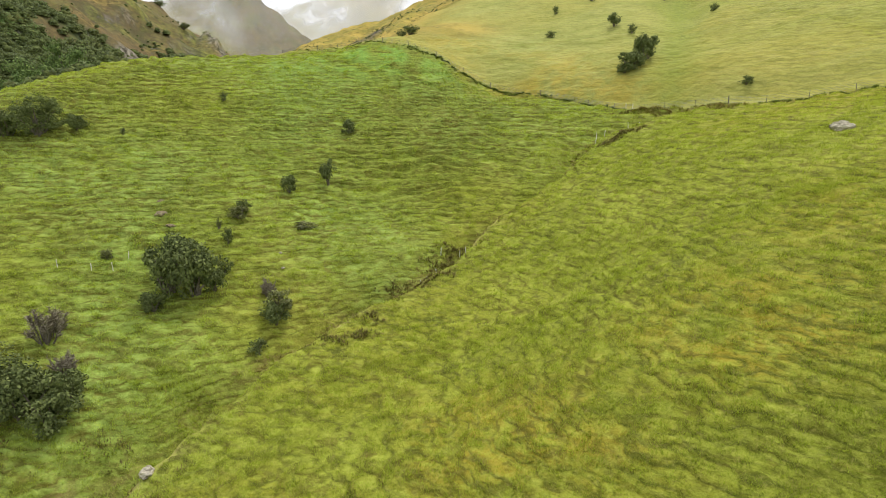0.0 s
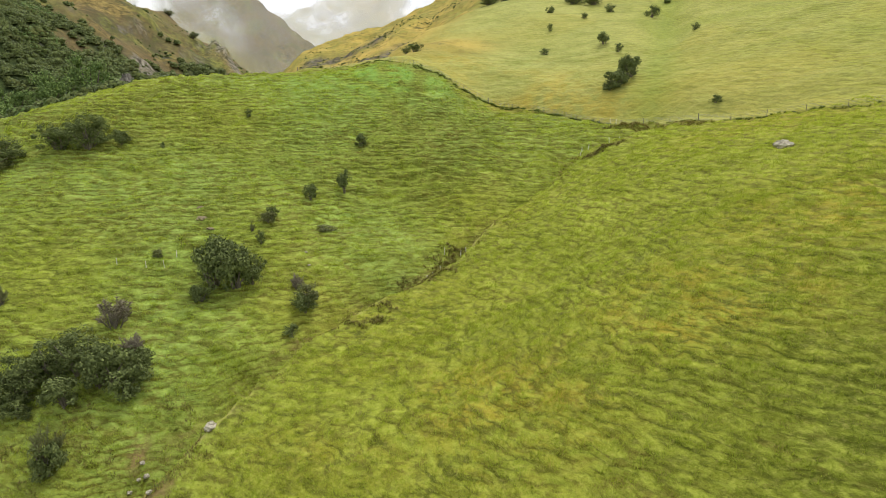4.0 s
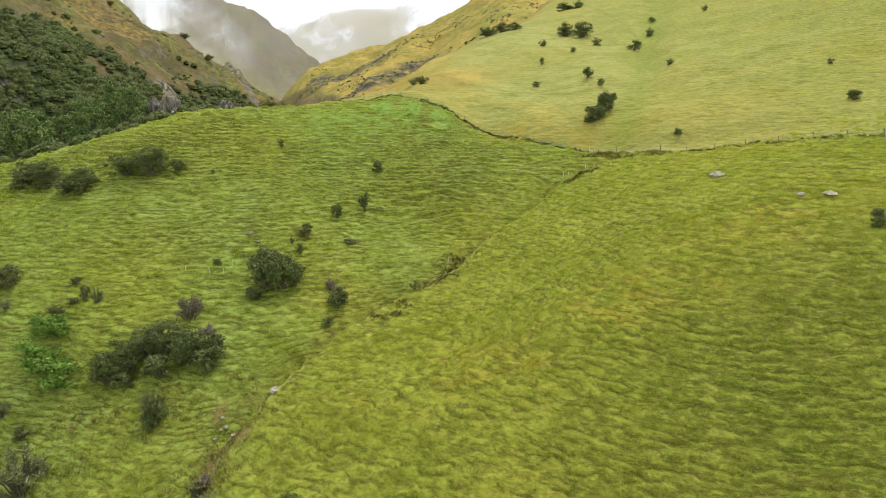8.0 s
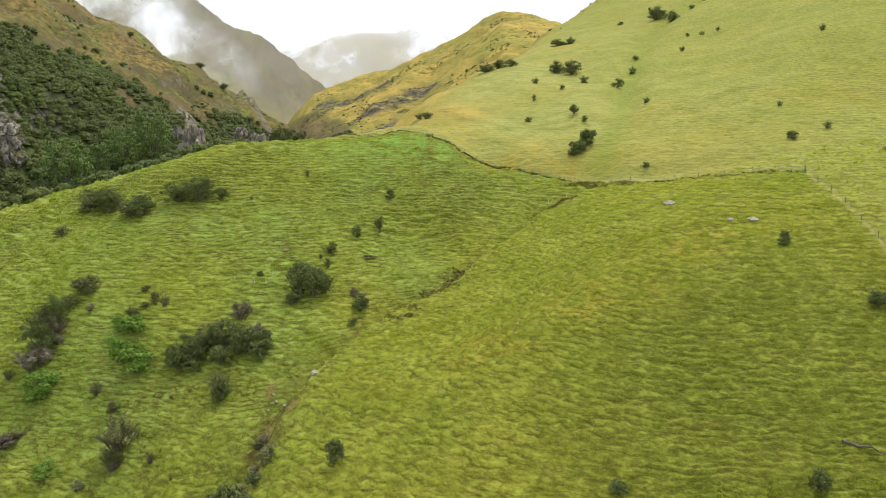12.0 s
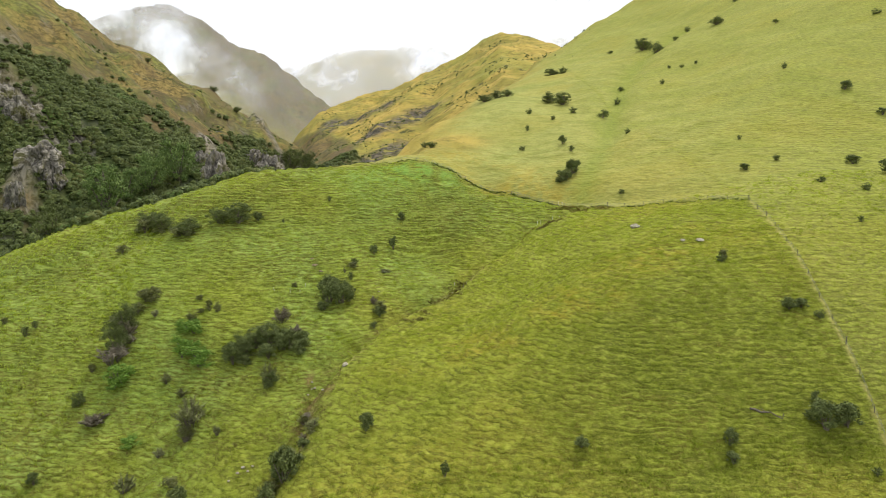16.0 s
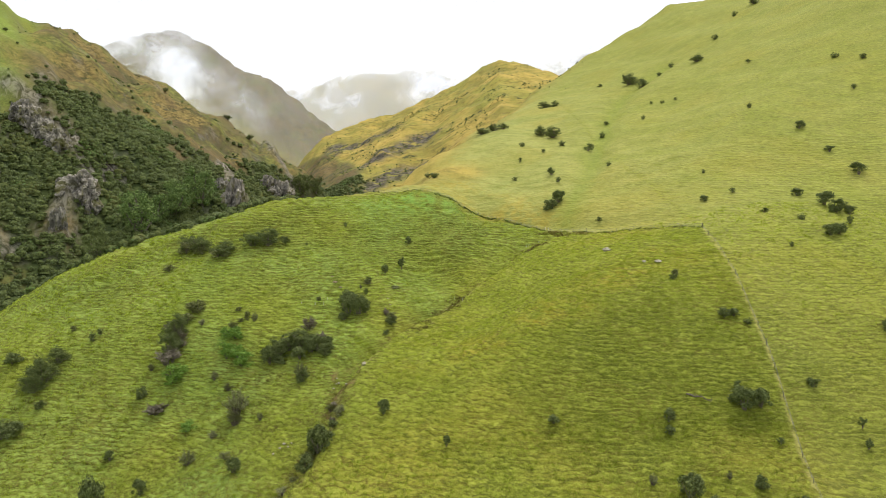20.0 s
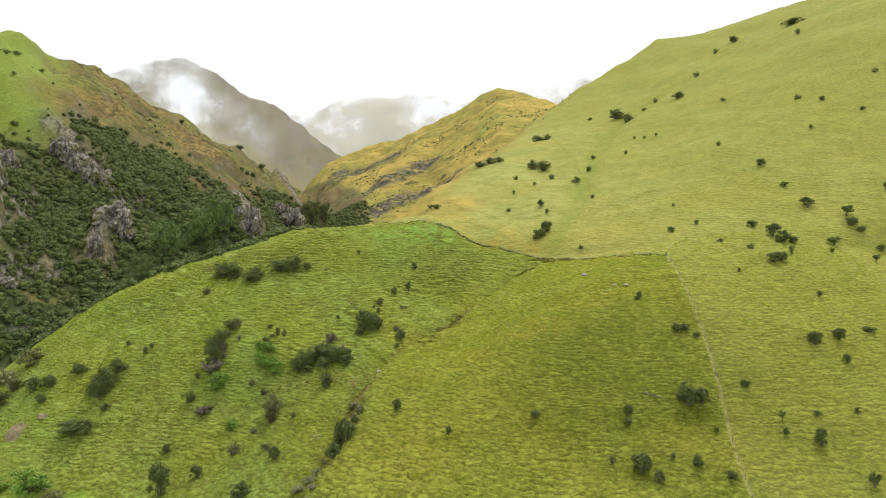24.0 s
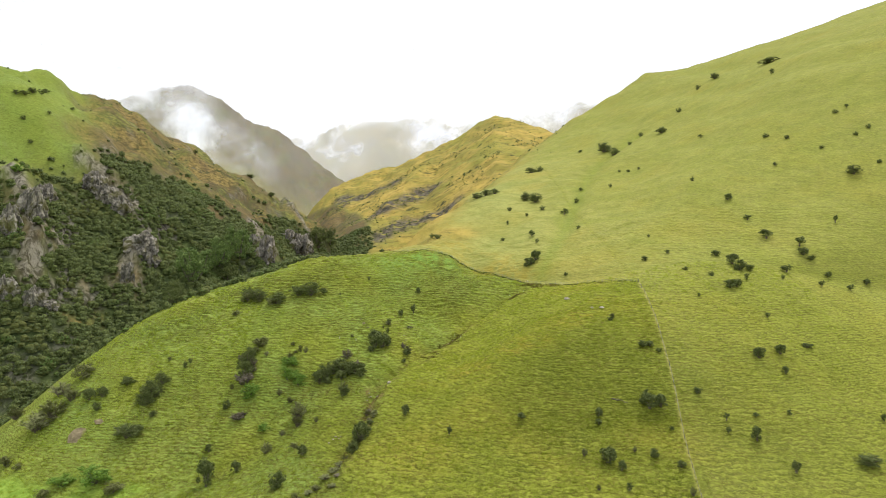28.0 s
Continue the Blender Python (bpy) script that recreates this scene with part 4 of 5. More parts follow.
plant("dark", 25.1, 98.9, 2.7, 1.6)
plant("dark", 59.4, 77.6, 2.2, 1.8)
plant("dark", 68.1, 82.7, 1.7, 1.5)
plant("dark", 66.7, 62.1, 1.6, 1.4)
plant("dark", 72.8, 58.0, 1.7, 1.7)
plant("dark", 82.0, 78.6, 3.0, 2.3)
plant("dark", 82.6, 67.4, 4.0, 2.9)
plant("dark", 82.9, 63.4, 3.6, 3.2)
plant("dark", 86.0, 63.7, 2.5, 2.5)
plant("dark", 75.3, 51.1, 3.7, 2.4)
plant("dark", 77.6, 52.3, 2.7, 2.7)
plant("dark", 82.3, 57.0, 1.7, 2.1)
plant("dark", 108.7, 77.2, 3.2, 2.4)
plant("dark", 110.1, 75.6, 2.8, 1.8)
plant("dark", 94.8, 61.7, 1.3, 1.8)
plant("dark", 113.0, 71.2, 2.3, 2.0)
plant("dark", 124.8, 71.4, 2.4, 2.0)
plant("dark", 64.7, 45.3, 1.1, 1.3)
plant("dark", 71.6, 24.9, 3.0, 3.3)
plant("dark", 77.7, 27.1, 2.7, 3.0)
plant("dark", 86.5, 31.7, 2.9, 1.4)
plant("dark", 76.2, 21.3, 1.8, 2.1)
plant("dark", 53.0, 13.6, 1.9, 1.9)
plant("dark", 63.5, 7.9, 1.4, 1.4)
plant("dark", 70.7, 7.8, 1.1, 1.7)
plant("dark", 61.0, 1.5, 2.4, 3.7)
plant("dark", 79.5, -5.5, 5.3, 2.1)
plant("tree", 56.9, 7.1, 1.2, 1.9)
plant("tree", 56.1, 4.2, 1.2, 1.8)
plant("tree", 64.4, -7.7, 2.0, 3.0)
plant("tree", 92.4, 10.4, 1.5, 2.1)
plant("dark", 44.5, 26.4, 2.3, 2.0)
plant("dark", 46.3, 26.7, 2.3, 1.7)
plant("dark", 47.8, 24.7, 1.4, 1.3)
plant("dark", 39.0, 36.4, 1.5, 1.5)
plant("dark", 30.1, 9.1, 1.9, 2.3)
plant("dark", 29.8, 7.2, 1.8, 1.5)
plant("dark", 44.9, 5.9, 1.2, 1.2)
plant("dark", 13.7, 10.3, 2.0, 1.5)
plant("dark", 41.5, 10.2, 3.9, 3.4)
plant("dark", 44.1, 10.6, 3.2, 2.9)
plant("dark", 41.6, 12.8, 1.3, 2.1)
plant("tree", -2.0, 9.6, 1.1, 2.3)
plant("grey", 25.4, 0.4, 1.5, 2.0)
plant("grey", 26.2, -9.6, 1.4, 1.6)
plant("grey", 43.1, -12.0, 1.4, 2.3)
plant("grey", 35.8, 0.8, 1.2, 1.5)
plant("dark", 29.9, -1.7, 3.9, 3.2)
plant("dark", 31.8, -4.1, 1.9, 2.4)
plant("dark", 31.9, -9.9, 1.4, 2.1)
plant("dark", 39.2, -1.0, 2.0, 2.5)
plant("dark", 43.6, -4.1, 2.0, 1.7)
plant("olive", -65.5, 80.1, 4.1, 3.4)
plant("olive", -61.7, 79.4, 3.3, 2.6)
plant("olive", -56.1, 76.1, 5.4, 2.5)
plant("olive", -67.2, 72.9, 2.9, 1.8)
plant("olive", -56.1, 57.5, 3.4, 2.7)
plant("olive", -56.4, 54.2, 2.7, 2.3)
plant("dark", -56.8, 50.6, 4.6, 4.9)
plant("dark", -56.9, 47.2, 4.8, 5.5)
plant("dark", -74.8, 51.7, 1.7, 2.7)
plant("dark", -74.1, 53.3, 1.4, 1.7)
plant("dark", -89.4, 48.4, 4.1, 2.4)
plant("dark", -79.8, 47.7, 4.7, 3.4)
plant("dark", -81.2, 43.7, 6.6, 5.3)
plant("dark", -81.9, 41.7, 5.9, 4.3)
plant("dark", -78.4, 38.0, 1.9, 1.9)
plant("dark", -82.3, 32.6, 7.0, 2.9)
plant("dark", -80.6, 33.6, 3.8, 2.2)
plant("dark", -94.9, 45.8, 3.1, 2.8)
plant("dark", -98.4, 45.4, 3.8, 3.1)
plant("dark", -94.1, 41.1, 2.4, 2.7)
plant("purple", -56.9, 45.3, 6.4, 4.8)
plant("purple", -55.7, 35.9, 5.2, 2.5)
plant("purple", -55.9, 49.4, 4.2, 4.6)
plant("bright", -54.0, 41.9, 5.3, 3.8)
plant("bright", -54.6, 41.0, 3.5, 2.5)
plant("bright", -44.4, 48.5, 3.8, 2.6)
plant("bright", -41.5, 42.9, 5.6, 4.0)
plant("grey", -39.3, 32.1, 5.3, 5.9)
plant("grey", -38.9, 29.5, 3.8, 3.5)
plant("grey", -45.1, 22.8, 3.1, 3.4)
plant("grey", -41.7, 52.8, 1.5, 2.4)
plant("grey", -59.7, 44.1, 1.6, 2.2)
plant("grey", -46.1, 40.6, 2.2, 2.2)
plant("grey", -34.3, 28.6, 1.4, 2.0)
plant("dark", -59.6, 39.2, 2.2, 3.1)
plant("dark", -12.1, 20.3, 2.2, 3.0)
plant("dark", -35.1, 15.7, 2.7, 3.0)
plant("dark", -22.9, 11.4, 3.1, 3.1)
plant("dark", -21.6, 15.1, 4.0, 4.5)
plant("dark", -22.9, 19.4, 3.5, 3.3)
plant("dark", -37.4, 0.6, 3.2, 3.7)
plant("dark", -55.9, 12.6, 4.2, 6.1)
plant("dark", -50.6, 17.1, 2.5, 3.1)
plant("dark", -60.2, 27.5, 1.8, 2.4)
plant("dark", -28.5, 35.6, 2.4, 3.3)
plant("bright", -83.8, 18.2, 7.9, 5.5)
plant("bright", -92.1, 19.9, 5.6, 3.4)
plant("bright", -48.1, 31.0, 3.6, 2.1)
plant("grey", -109.5, 40.5, 10.5, 6.3)
plant("grey", -104.1, 47.5, 7.1, 4.2)
plant("grey", -124.4, 55.7, 6.5, 3.8)
plant("grey", -106.6, 42.8, 8.8, 6.0)
plant("grey", -109.5, 52.2, 7.3, 4.7)
plant("grey", -21.8, 28.5, 2.8, 1.7)
plant("grey", -19.7, 23.8, 2.8, 1.7)
plant("grey", -22.4, 21.8, 2.5, 1.6)
plant("grey", -25.0, 6.9, 3.0, 1.5)
plant("grey", -26.0, 3.0, 3.2, 1.6)
plant("grey", -27.3, 0.1, 2.9, 1.5)
plant("grey", -28.5, -3.0, 2.9, 1.4)
plant("grey", -25.3, -2.8, 2.4, 1.2)
plant("grey", -29.8, -4.7, 2.4, 1.2)
plant("grey", -24.5, 10.4, 2.3, 1.6)
plant("grey", -42.7, 37.9, 3.0, 1.8)
plant("grey", -42.5, 28.1, 2.0, 1.8)
plant("grey", -52.6, 53.0, 1.6, 1.6)
plant("purple", -59.0, 52.3, 3.3, 2.3)
plant("purple", -55.3, 48.1, 2.6, 2.3)
plant("purple", -55.3, 36.7, 4.0, 1.9)
plant("purple", -24.9, 0.4, 2.0, 1.0)
plant("purple", -20.5, 22.2, 1.9, 1.4)
plant("olive", -44.5, 52.7, 1.3, 1.1)
plant("olive", -112.0, 30.9, 3.4, 3.1)
plant("olive", -106.9, 27.7, 2.3, 1.7)
plant("olive", -77.7, 15.5, 5.0, 2.7)
plant("olive", -105.3, 56.5, 6.2, 4.8)
plant("olive", -31.5, -6.9, 2.4, 2.4)
plant("olive", -94.4, 16.2, 3.7, 2.2)
plant("olive", -80.4, 54.8, 1.4, 1.4)
plant("olive", -19.7, 66.5, 1.7, 1.4)
plant("dark", -208.9, 196.1, 4.5, 2.2)
plant("dark", -207.4, 200.2, 4.5, 2.3)
plant("dark", -206.9, 206.1, 4.6, 2.6)
plant("dark", -207.1, 213.6, 4.0, 2.3)
plant("dark", -241.9, 279.6, 3.9, 2.4)
plant("dark", -201.4, 189.0, 2.5, 2.5)
plant("dark", -195.6, 200.4, 2.2, 2.2)
plant("dark", -195.2, 183.5, 3.0, 2.4)
plant("bright", -186.5, 159.0, 6.7, 4.5)
plant("dark", -169.7, 219.5, 3.2, 2.2)
plant("dark", -190.9, 384.6, 5.4, 2.7)
plant("dark", -200.7, 231.6, 2.7, 2.0)
plant("dark", -148.2, 381.4, 6.1, 3.1)
plant("dark", -126.0, 350.9, 5.7, 3.3)
plant("native", -113.5, 162.5, 16.0, 17.0)
plant("native", -109.9, 187.0, 15.4, 17.1)
plant("native", -104.4, 200.8, 13.1, 18.8)
plant("native", -114.4, 179.0, 13.5, 13.5)
plant("dark", -94.1, 95.6, 8.1, 8.1)
plant("dark", -104.7, 184.3, 10.9, 9.8)
plant("dark", -88.1, 326.0, 15.2, 15.2)
plant("dark", -86.0, 357.4, 12.1, 12.1)


# ---------------------------------------------------------------- fences
def spread(line, gap):
    """Places along a polyline in plan, a gap apart."""
    places, left = [line[0]], gap
    for p, q in zip(line, line[1:]):
        long, s = math.dist(p, q), left
        while s < long:
            places.append((p[0] + (q[0] - p[0]) * s / long, p[1] + (q[1] - p[1]) * s / long))
            s += gap
        left = s - long
    return places


def post_mesh(radius, high):
    bm = bmesh.new()
    bmesh.ops.create_cone(bm, cap_ends=True, segments=7, radius1=radius, radius2=radius * 0.85, depth=high + 0.5)
    bmesh.ops.translate(bm, verts=bm.verts, vec=(0, 0, high / 2 - 0.25))
    bmesh.ops.bevel(bm, geom=[e for e in bm.edges if e.verts[0].co.z > high * 0.7 and e.verts[1].co.z > high * 0.7], offset=radius * 0.25, segments=1, affect="EDGES")
    me = bpy.data.meshes.new("post")
    bm.to_mesh(me)
    bm.free()
    me.materials.append(TIMBER)
    return me


POST, STRAINER = post_mesh(0.04, 0.85), post_mesh(0.065, 1.05)


def build_fence(line, gap, label, rnd):
    root = tagged(new("fence"), label, "fence", "stock fences")
    places = spread(line, gap)
    heads = []
    for n, (x, y) in enumerate(places):
        z = at(x, y)
        heads.append((x, y, z))
        ob = new("post", STRAINER if n % 9 == 0 else POST)
        ob.parent = root
        ob.matrix_basis = pose(x, y, z, rnd.uniform(-4, 4), rnd.uniform(-4, 4), rnd.uniform(0, 90)) @ Matrix.Diagonal((1, 1, rnd.uniform(0.92, 1.06), 1))
    for high in (0.18, 0.34, 0.5, 0.65, 0.8):
        verts, faces = [], []
        for p, q in zip(heads, heads[1:]):
            limb(verts, faces, (p[0], p[1], p[2] + high), (q[0], q[1], q[2] + high), 0.010, 0.010, 3)
        mesh_part("wire", verts, faces, WIRE, root)
    return root


build_fence(FENCE_TOP, 4.2, "weathered timber post and wire fence along the brow", random.Random(3))
build_fence(FENCE_SIDE, 4.2, "weathered timber post and wire fence running downhill", random.Random(4))


# ---------------------------------------------------------------- rocks
def slope_turn(x, y, share):
    """Leans a thing with the fall of the ground."""
    up = Vector((at(x - 2, y) - at(x + 2, y), at(x, y - 2) - at(x, y + 2), 4.0)).normalized()
    return Vector((0, 0, 1)).lerp(up, share).normalized().to_track_quat("Z", "Y").to_matrix().to_4x4()


def boulder(name, x, y, wide, high, label, material, seed, sink=0.3, long=1.0, turn=0.0, tilt=0.3):
    bm = bmesh.new()
    bmesh.ops.create_icosphere(bm, subdivisions=4, radius=0.5)
    rnd = random.Random(seed)
    shift = Vector((rnd.uniform(0, 50), rnd.uniform(0, 50), rnd.uniform(0, 50)))
    for v in bm.verts:
        n = v.co.normalized()
        facet = noise.noise(n * 1.6 + shift) * 0.28 + noise.noise(n * 3.6 + shift) * 0.13 + abs(noise.noise(n * 8 + shift)) * 0.07
        v.co = n * (0.5 + facet * 0.55)
        v.co.z = max(v.co.z, -0.32)
    ob = part(name, bm, material, None)
    ob.matrix_basis = pose(x, y, at(x, y) + high * (0.5 - sink), 0, 0) @ slope_turn(x, y, tilt) @ pose(0, 0, 0, rnd.uniform(-8, 8), rnd.uniform(-8, 8), turn or rnd.uniform(0, 360)) @ Matrix.Diagonal((wide, wide * long, high, 1))
    return tagged(ob, label, "rock", "rocks on the hillside")


boulder("boulder", 31.3, 55.4, 1.6, 0.95, "large pale grey boulder in the grass", STONE, 1, 0.35, 0.7, 10)
boulder("boulder", -17.2, 37.2, 0.9, 0.7, "small whitish stone lying in the grass", STONE, 2)
boulder("boulder", 38.6, 44.2, 1.3, 0.5, "flat grey rock showing through the turf", STONE, 3)
boulder("boulder", 36.4, 45.5, 0.8, 0.35, "flat grey rock showing through the turf", STONE, 4)
boulder("boulder", -27.0, 66.0, 1.0, 0.4, "low broken brown rock outcrop on the slope", SLAB, 5)
boulder("boulder", -25.6, 64.4, 0.8, 0.3, "low broken brown rock outcrop on the slope", SLAB, 6)
boulder("boulder", -28.0, 68.6, 0.7, 0.3, "low broken brown rock outcrop on the slope", SLAB, 7)


for n, (x, y, wide) in enumerate((
    (-28.3, 20.4, 0.45),
    (-27.5, 19.8, 0.35),
    (-28.8, 19.6, 0.4),
    (-27.2, 20.9, 0.3),
    (-29.5, 18.2, 0.35),
    (-22.6, 35.3, 0.35),
    (-22.2, 36.0, 0.3),
    (-21.8, 36.4, 0.4),
    (-22.3, 37.0, 0.35),
    (-19.8, 32.3, 0.45),
    (-14.2, 60.3, 0.3),
    (-14.9, 62.5, 0.3),
)):
    boulder("stone", x, y, wide, wide * 0.7, "small pale stone lying in the worn gully", STONE, 300 + n, 0.25)


# ---------------------------------------------------------------- grass, in tufts
def soft_mesh(name, corners, material):
    """One mesh of loose triangles."""
    v = corners.reshape(-1, 3)
    me = bpy.data.meshes.new(name)
    me.vertices.add(len(v))
    me.vertices.foreach_set("co", v.astype(np.float32).ravel())
    me.loops.add(len(v))
    me.loops.foreach_set("vertex_index", np.arange(len(v), dtype=np.int32))
    me.polygons.add(len(v) // 3)
    me.polygons.foreach_set("loop_start", np.arange(0, len(v), 3, dtype=np.int32))
    me.update(calc_edges=True)
    me.materials.append(material)
    return new(name, me)


def tufts(name, label, x, y, low, high, wide, blades, material, seed, coarse=1.0):
    """Clumps of arching blades, rooted over a small round of turf."""
    r = np.random.RandomState(seed)
    n = len(x)
    tall = r.uniform(low, high, n)[:, None]
    turn, out = r.uniform(0, 2 * np.pi, (n, blades)), np.sqrt(r.uniform(0, 1, (n, blades))) * wide * r.uniform(0.6, 1.2, (n, 1))
    fx, fy = x[:, None] + out * np.cos(turn), y[:, None] + out * np.sin(turn) * 0.7
    fz = ground(fx.ravel(), fy.ravel()).reshape(n, blades) - 0.02
    way = turn + r.normal(0, 0.8, (n, blades))
    lean = tall * r.uniform(0.3, 0.9, (n, blades)) * (0.4 + out / wide)
    rise = tall * r.uniform(0.6, 1.1, (n, blades)) * (1.1 - 0.5 * (out / wide) ** 2)
    foot = np.stack([fx, fy, fz], -1)
    thick = r.uniform(0.6, 1.2, (n, blades)) * (0.014 + 0.00065 * np.clip(fy, 0, 200)) * coarse
    side = np.stack([-np.sin(way) * thick, np.cos(way) * thick, 0 * way], -1)
    tip = foot + np.stack([np.cos(way) * lean, np.sin(way) * lean, rise], -1)
    ob = soft_mesh(name, np.stack([foot - side, foot + side, tip], 2), material)
    cover = masks(x, y, land(x, y), np.zeros_like(x))
    for key in ("deep", "bronze", "green", "tall", "track", "pasture", "drain", "russet"):
        values = np.repeat(np.clip(cover[key], 0, 1), blades * 3)
        ob.data.attributes.new(key, "FLOAT", "POINT").data.foreach_set("value", values.astype(np.float32))
    return tagged(ob, label, "grass", kind="stuff")


def inside(x, y):
    line = np.array(FENCE_TOP)
    return (y < np.interp(x, line[:, 0], line[:, 1]) - 0.5) & (x < side_of_fence(y) - 0.5)


def grazing(count, seed, rows, first=8, last=114, west=-62, east=56, fenced=True):
    """Tufts over the near slope, thinning out with distance; the clumps of the hill beyond the gully stand in rows along the contours."""
    r = np.random.RandomState(seed)
    x, y = r.uniform(west, east, count), r.uniform(first, last, count)
    h = land(x, y)
    clumped = 2 * hummocks(x, y, h) + 0.3 * wave(x, y, 11, 72) + r.uniform(-0.8, 0.8, count)
    lined = np.cos(lane(x, y, h) + 0.6) * lanes_shown(x, y) * 1.6
    keep = (masks(x, y, h, np.zeros_like(x))["track"] < 0.4) & (clumped + rows * lined > -0.15) & (r.uniform(0, 1, count) < np.clip(1.5 - y / 130, 0, 1)) & (inside(x, y) == fenced)
    return x[keep], y[keep]


def along_line(line, count, spread_by, seed):
    r = np.random.RandomState(seed)
    s = r.uniform(0, len(line) - 1.001, count)
    p = np.array(line, float)
    i = s.astype(int)
    q = p[i] + (p[i + 1] - p[i]) * (s - i)[:, None] + r.normal(0, spread_by, (count, 2))
    return q[:, 0], q[:, 1]


x, y = grazing(64000, 81, 0.5, 45)
tufts("grass_tussocks", "long uneven green grass tussocks covering the slope", x, y, 0.10, 0.26, 0.46, 14, BLADE, 82, 0.8)
x, y = grazing(46000, 87, 0.3, 6, 47)
tufts("fine_grass", "fine soft grass tufts low on the slope", x, y, 0.08, 0.24, 0.5, 20, BLADE, 88, 0.8)
x, y = grazing(15000, 77, 1.0, 0, 100, -112, -60)
tufts("outer_tussocks", "coarse uneven tussocks on the outer hillside", x, y, 0.2, 0.45, 0.5, 11, BLADE, 78, 2.2)
x, y = grazing(9000, 79, 0.4, -14, 10, -62, 47)
tufts("lower_tussocks", "coarse green tussocks at the foot of the knoll", x, y, 0.16, 0.38, 0.45, 11, BLADE, 80, 3.0)
x, y = grazing(12000, 75, 0.4, -20, 70, 40, 100, False)
tufts("outer_paddock_tufts", "short green grass tufts beyond the downhill fence", x, y, 0.1, 0.28, 0.45, 10, BLADE, 76, 1.8)
x, y = along_line(GULLY, 1500, 0.9, 83)
keep = wave(x, y, 9, 61) > 0.05
tufts("dead_grass", "brown dead grass clumps along the gully", x[keep], y[keep], 0.14, 0.34, 0.3, 12, DEAD, 84)
banks = np.array([(18.7, 75.1), (21.4, 85.3), (20.2, 75.8), (17.6, 74.3), (0.3, 65.0), (0.1, 62.9), (-0.4, 63.9), (1.5, 66.2), (2.6, 65.9), (-0.2, 58.2), (-4.1, 60.1), (-1.0, 60.9), (-2.5, 57.8), (-4.6, 56.8), (-6.0, 53.2), (-6.4, 50.6), (-8.1, 50.0)])
mid = np.repeat(banks, 26, 0) + np.random.RandomState(97).normal(0, 1, (26 * len(banks), 2)) * (0.9, 0.4)
tufts("brown_banks", "brown overhanging grass on small cut banks by the gully", mid[:, 0], mid[:, 1], 0.15, 0.4, 0.3, 12, ROUGH, 98)
rough_ground = np.random.RandomState(95)
x, y = rough_ground.uniform(-85, -12, 14000), rough_ground.uniform(-10, 44, 14000)
keep = (wave(x, y, 7, 74) + 0.6 * wave(x, y, 2.5, 75) + rough_ground.uniform(-0.5, 0.5, 14000) > 0.35) & (x < np.interp(y, [0, 20, 40], [-20, -20, -14]))
tufts("rough_tussocks", "brown and olive rough tussocks low on the slope", x[keep], y[keep], 0.12, 0.34, 0.5, 14, ROUGH, 96)
LOW_GULLY = [(-20.5, 34), (-22, 21.4), (-23.1, 16.8), (-24.7, 8.7), (-26.2, 0), (-27.5, -9)]
x, y = along_line(LOW_GULLY, 760, 1.3, 57)
tufts("gully_tussocks", "rough brown and olive tussocks choking the lower gully", x, y, 0.15, 0.45, 0.45, 14, ROUGH, 58)
x, y = along_line(LOW_GULLY, 420, 1.5, 59)
tufts("gully_rank_grass", "rank dark green grass along the lower gully", x, y, 0.15, 0.4, 0.4, 12, RANK, 60)
x, y = along_line(FENCE_TOP, 620, 0.2, 85)
tufts("fence_grass", "rank dark green grass under the fence", x, y, 0.15, 0.38, 0.28, 10, RANK, 86)
x, y = along_line([(23.5, 86), (27.6, 81.8), (31.5, 77.5)], 260, 0.7, 89)
tufts("dead_grass_bank", "brown dead grass on the bank at the gully head", x, y, 0.2, 0.5, 0.35, 14, DEAD, 90)
boulder("rock_slab", -95.9, 33.9, 4.6, 0.7, "bare pinkish grey rock slab on the slope", SLAB, 8, 0.46, 0.8, 0, 1.0)
boulder("rock_slab", -91.6, 37.2, 2.6, 0.5, "bare pinkish grey rock slab on the slope", SLAB, 9, 0.46, 0.7, 0, 1.0)


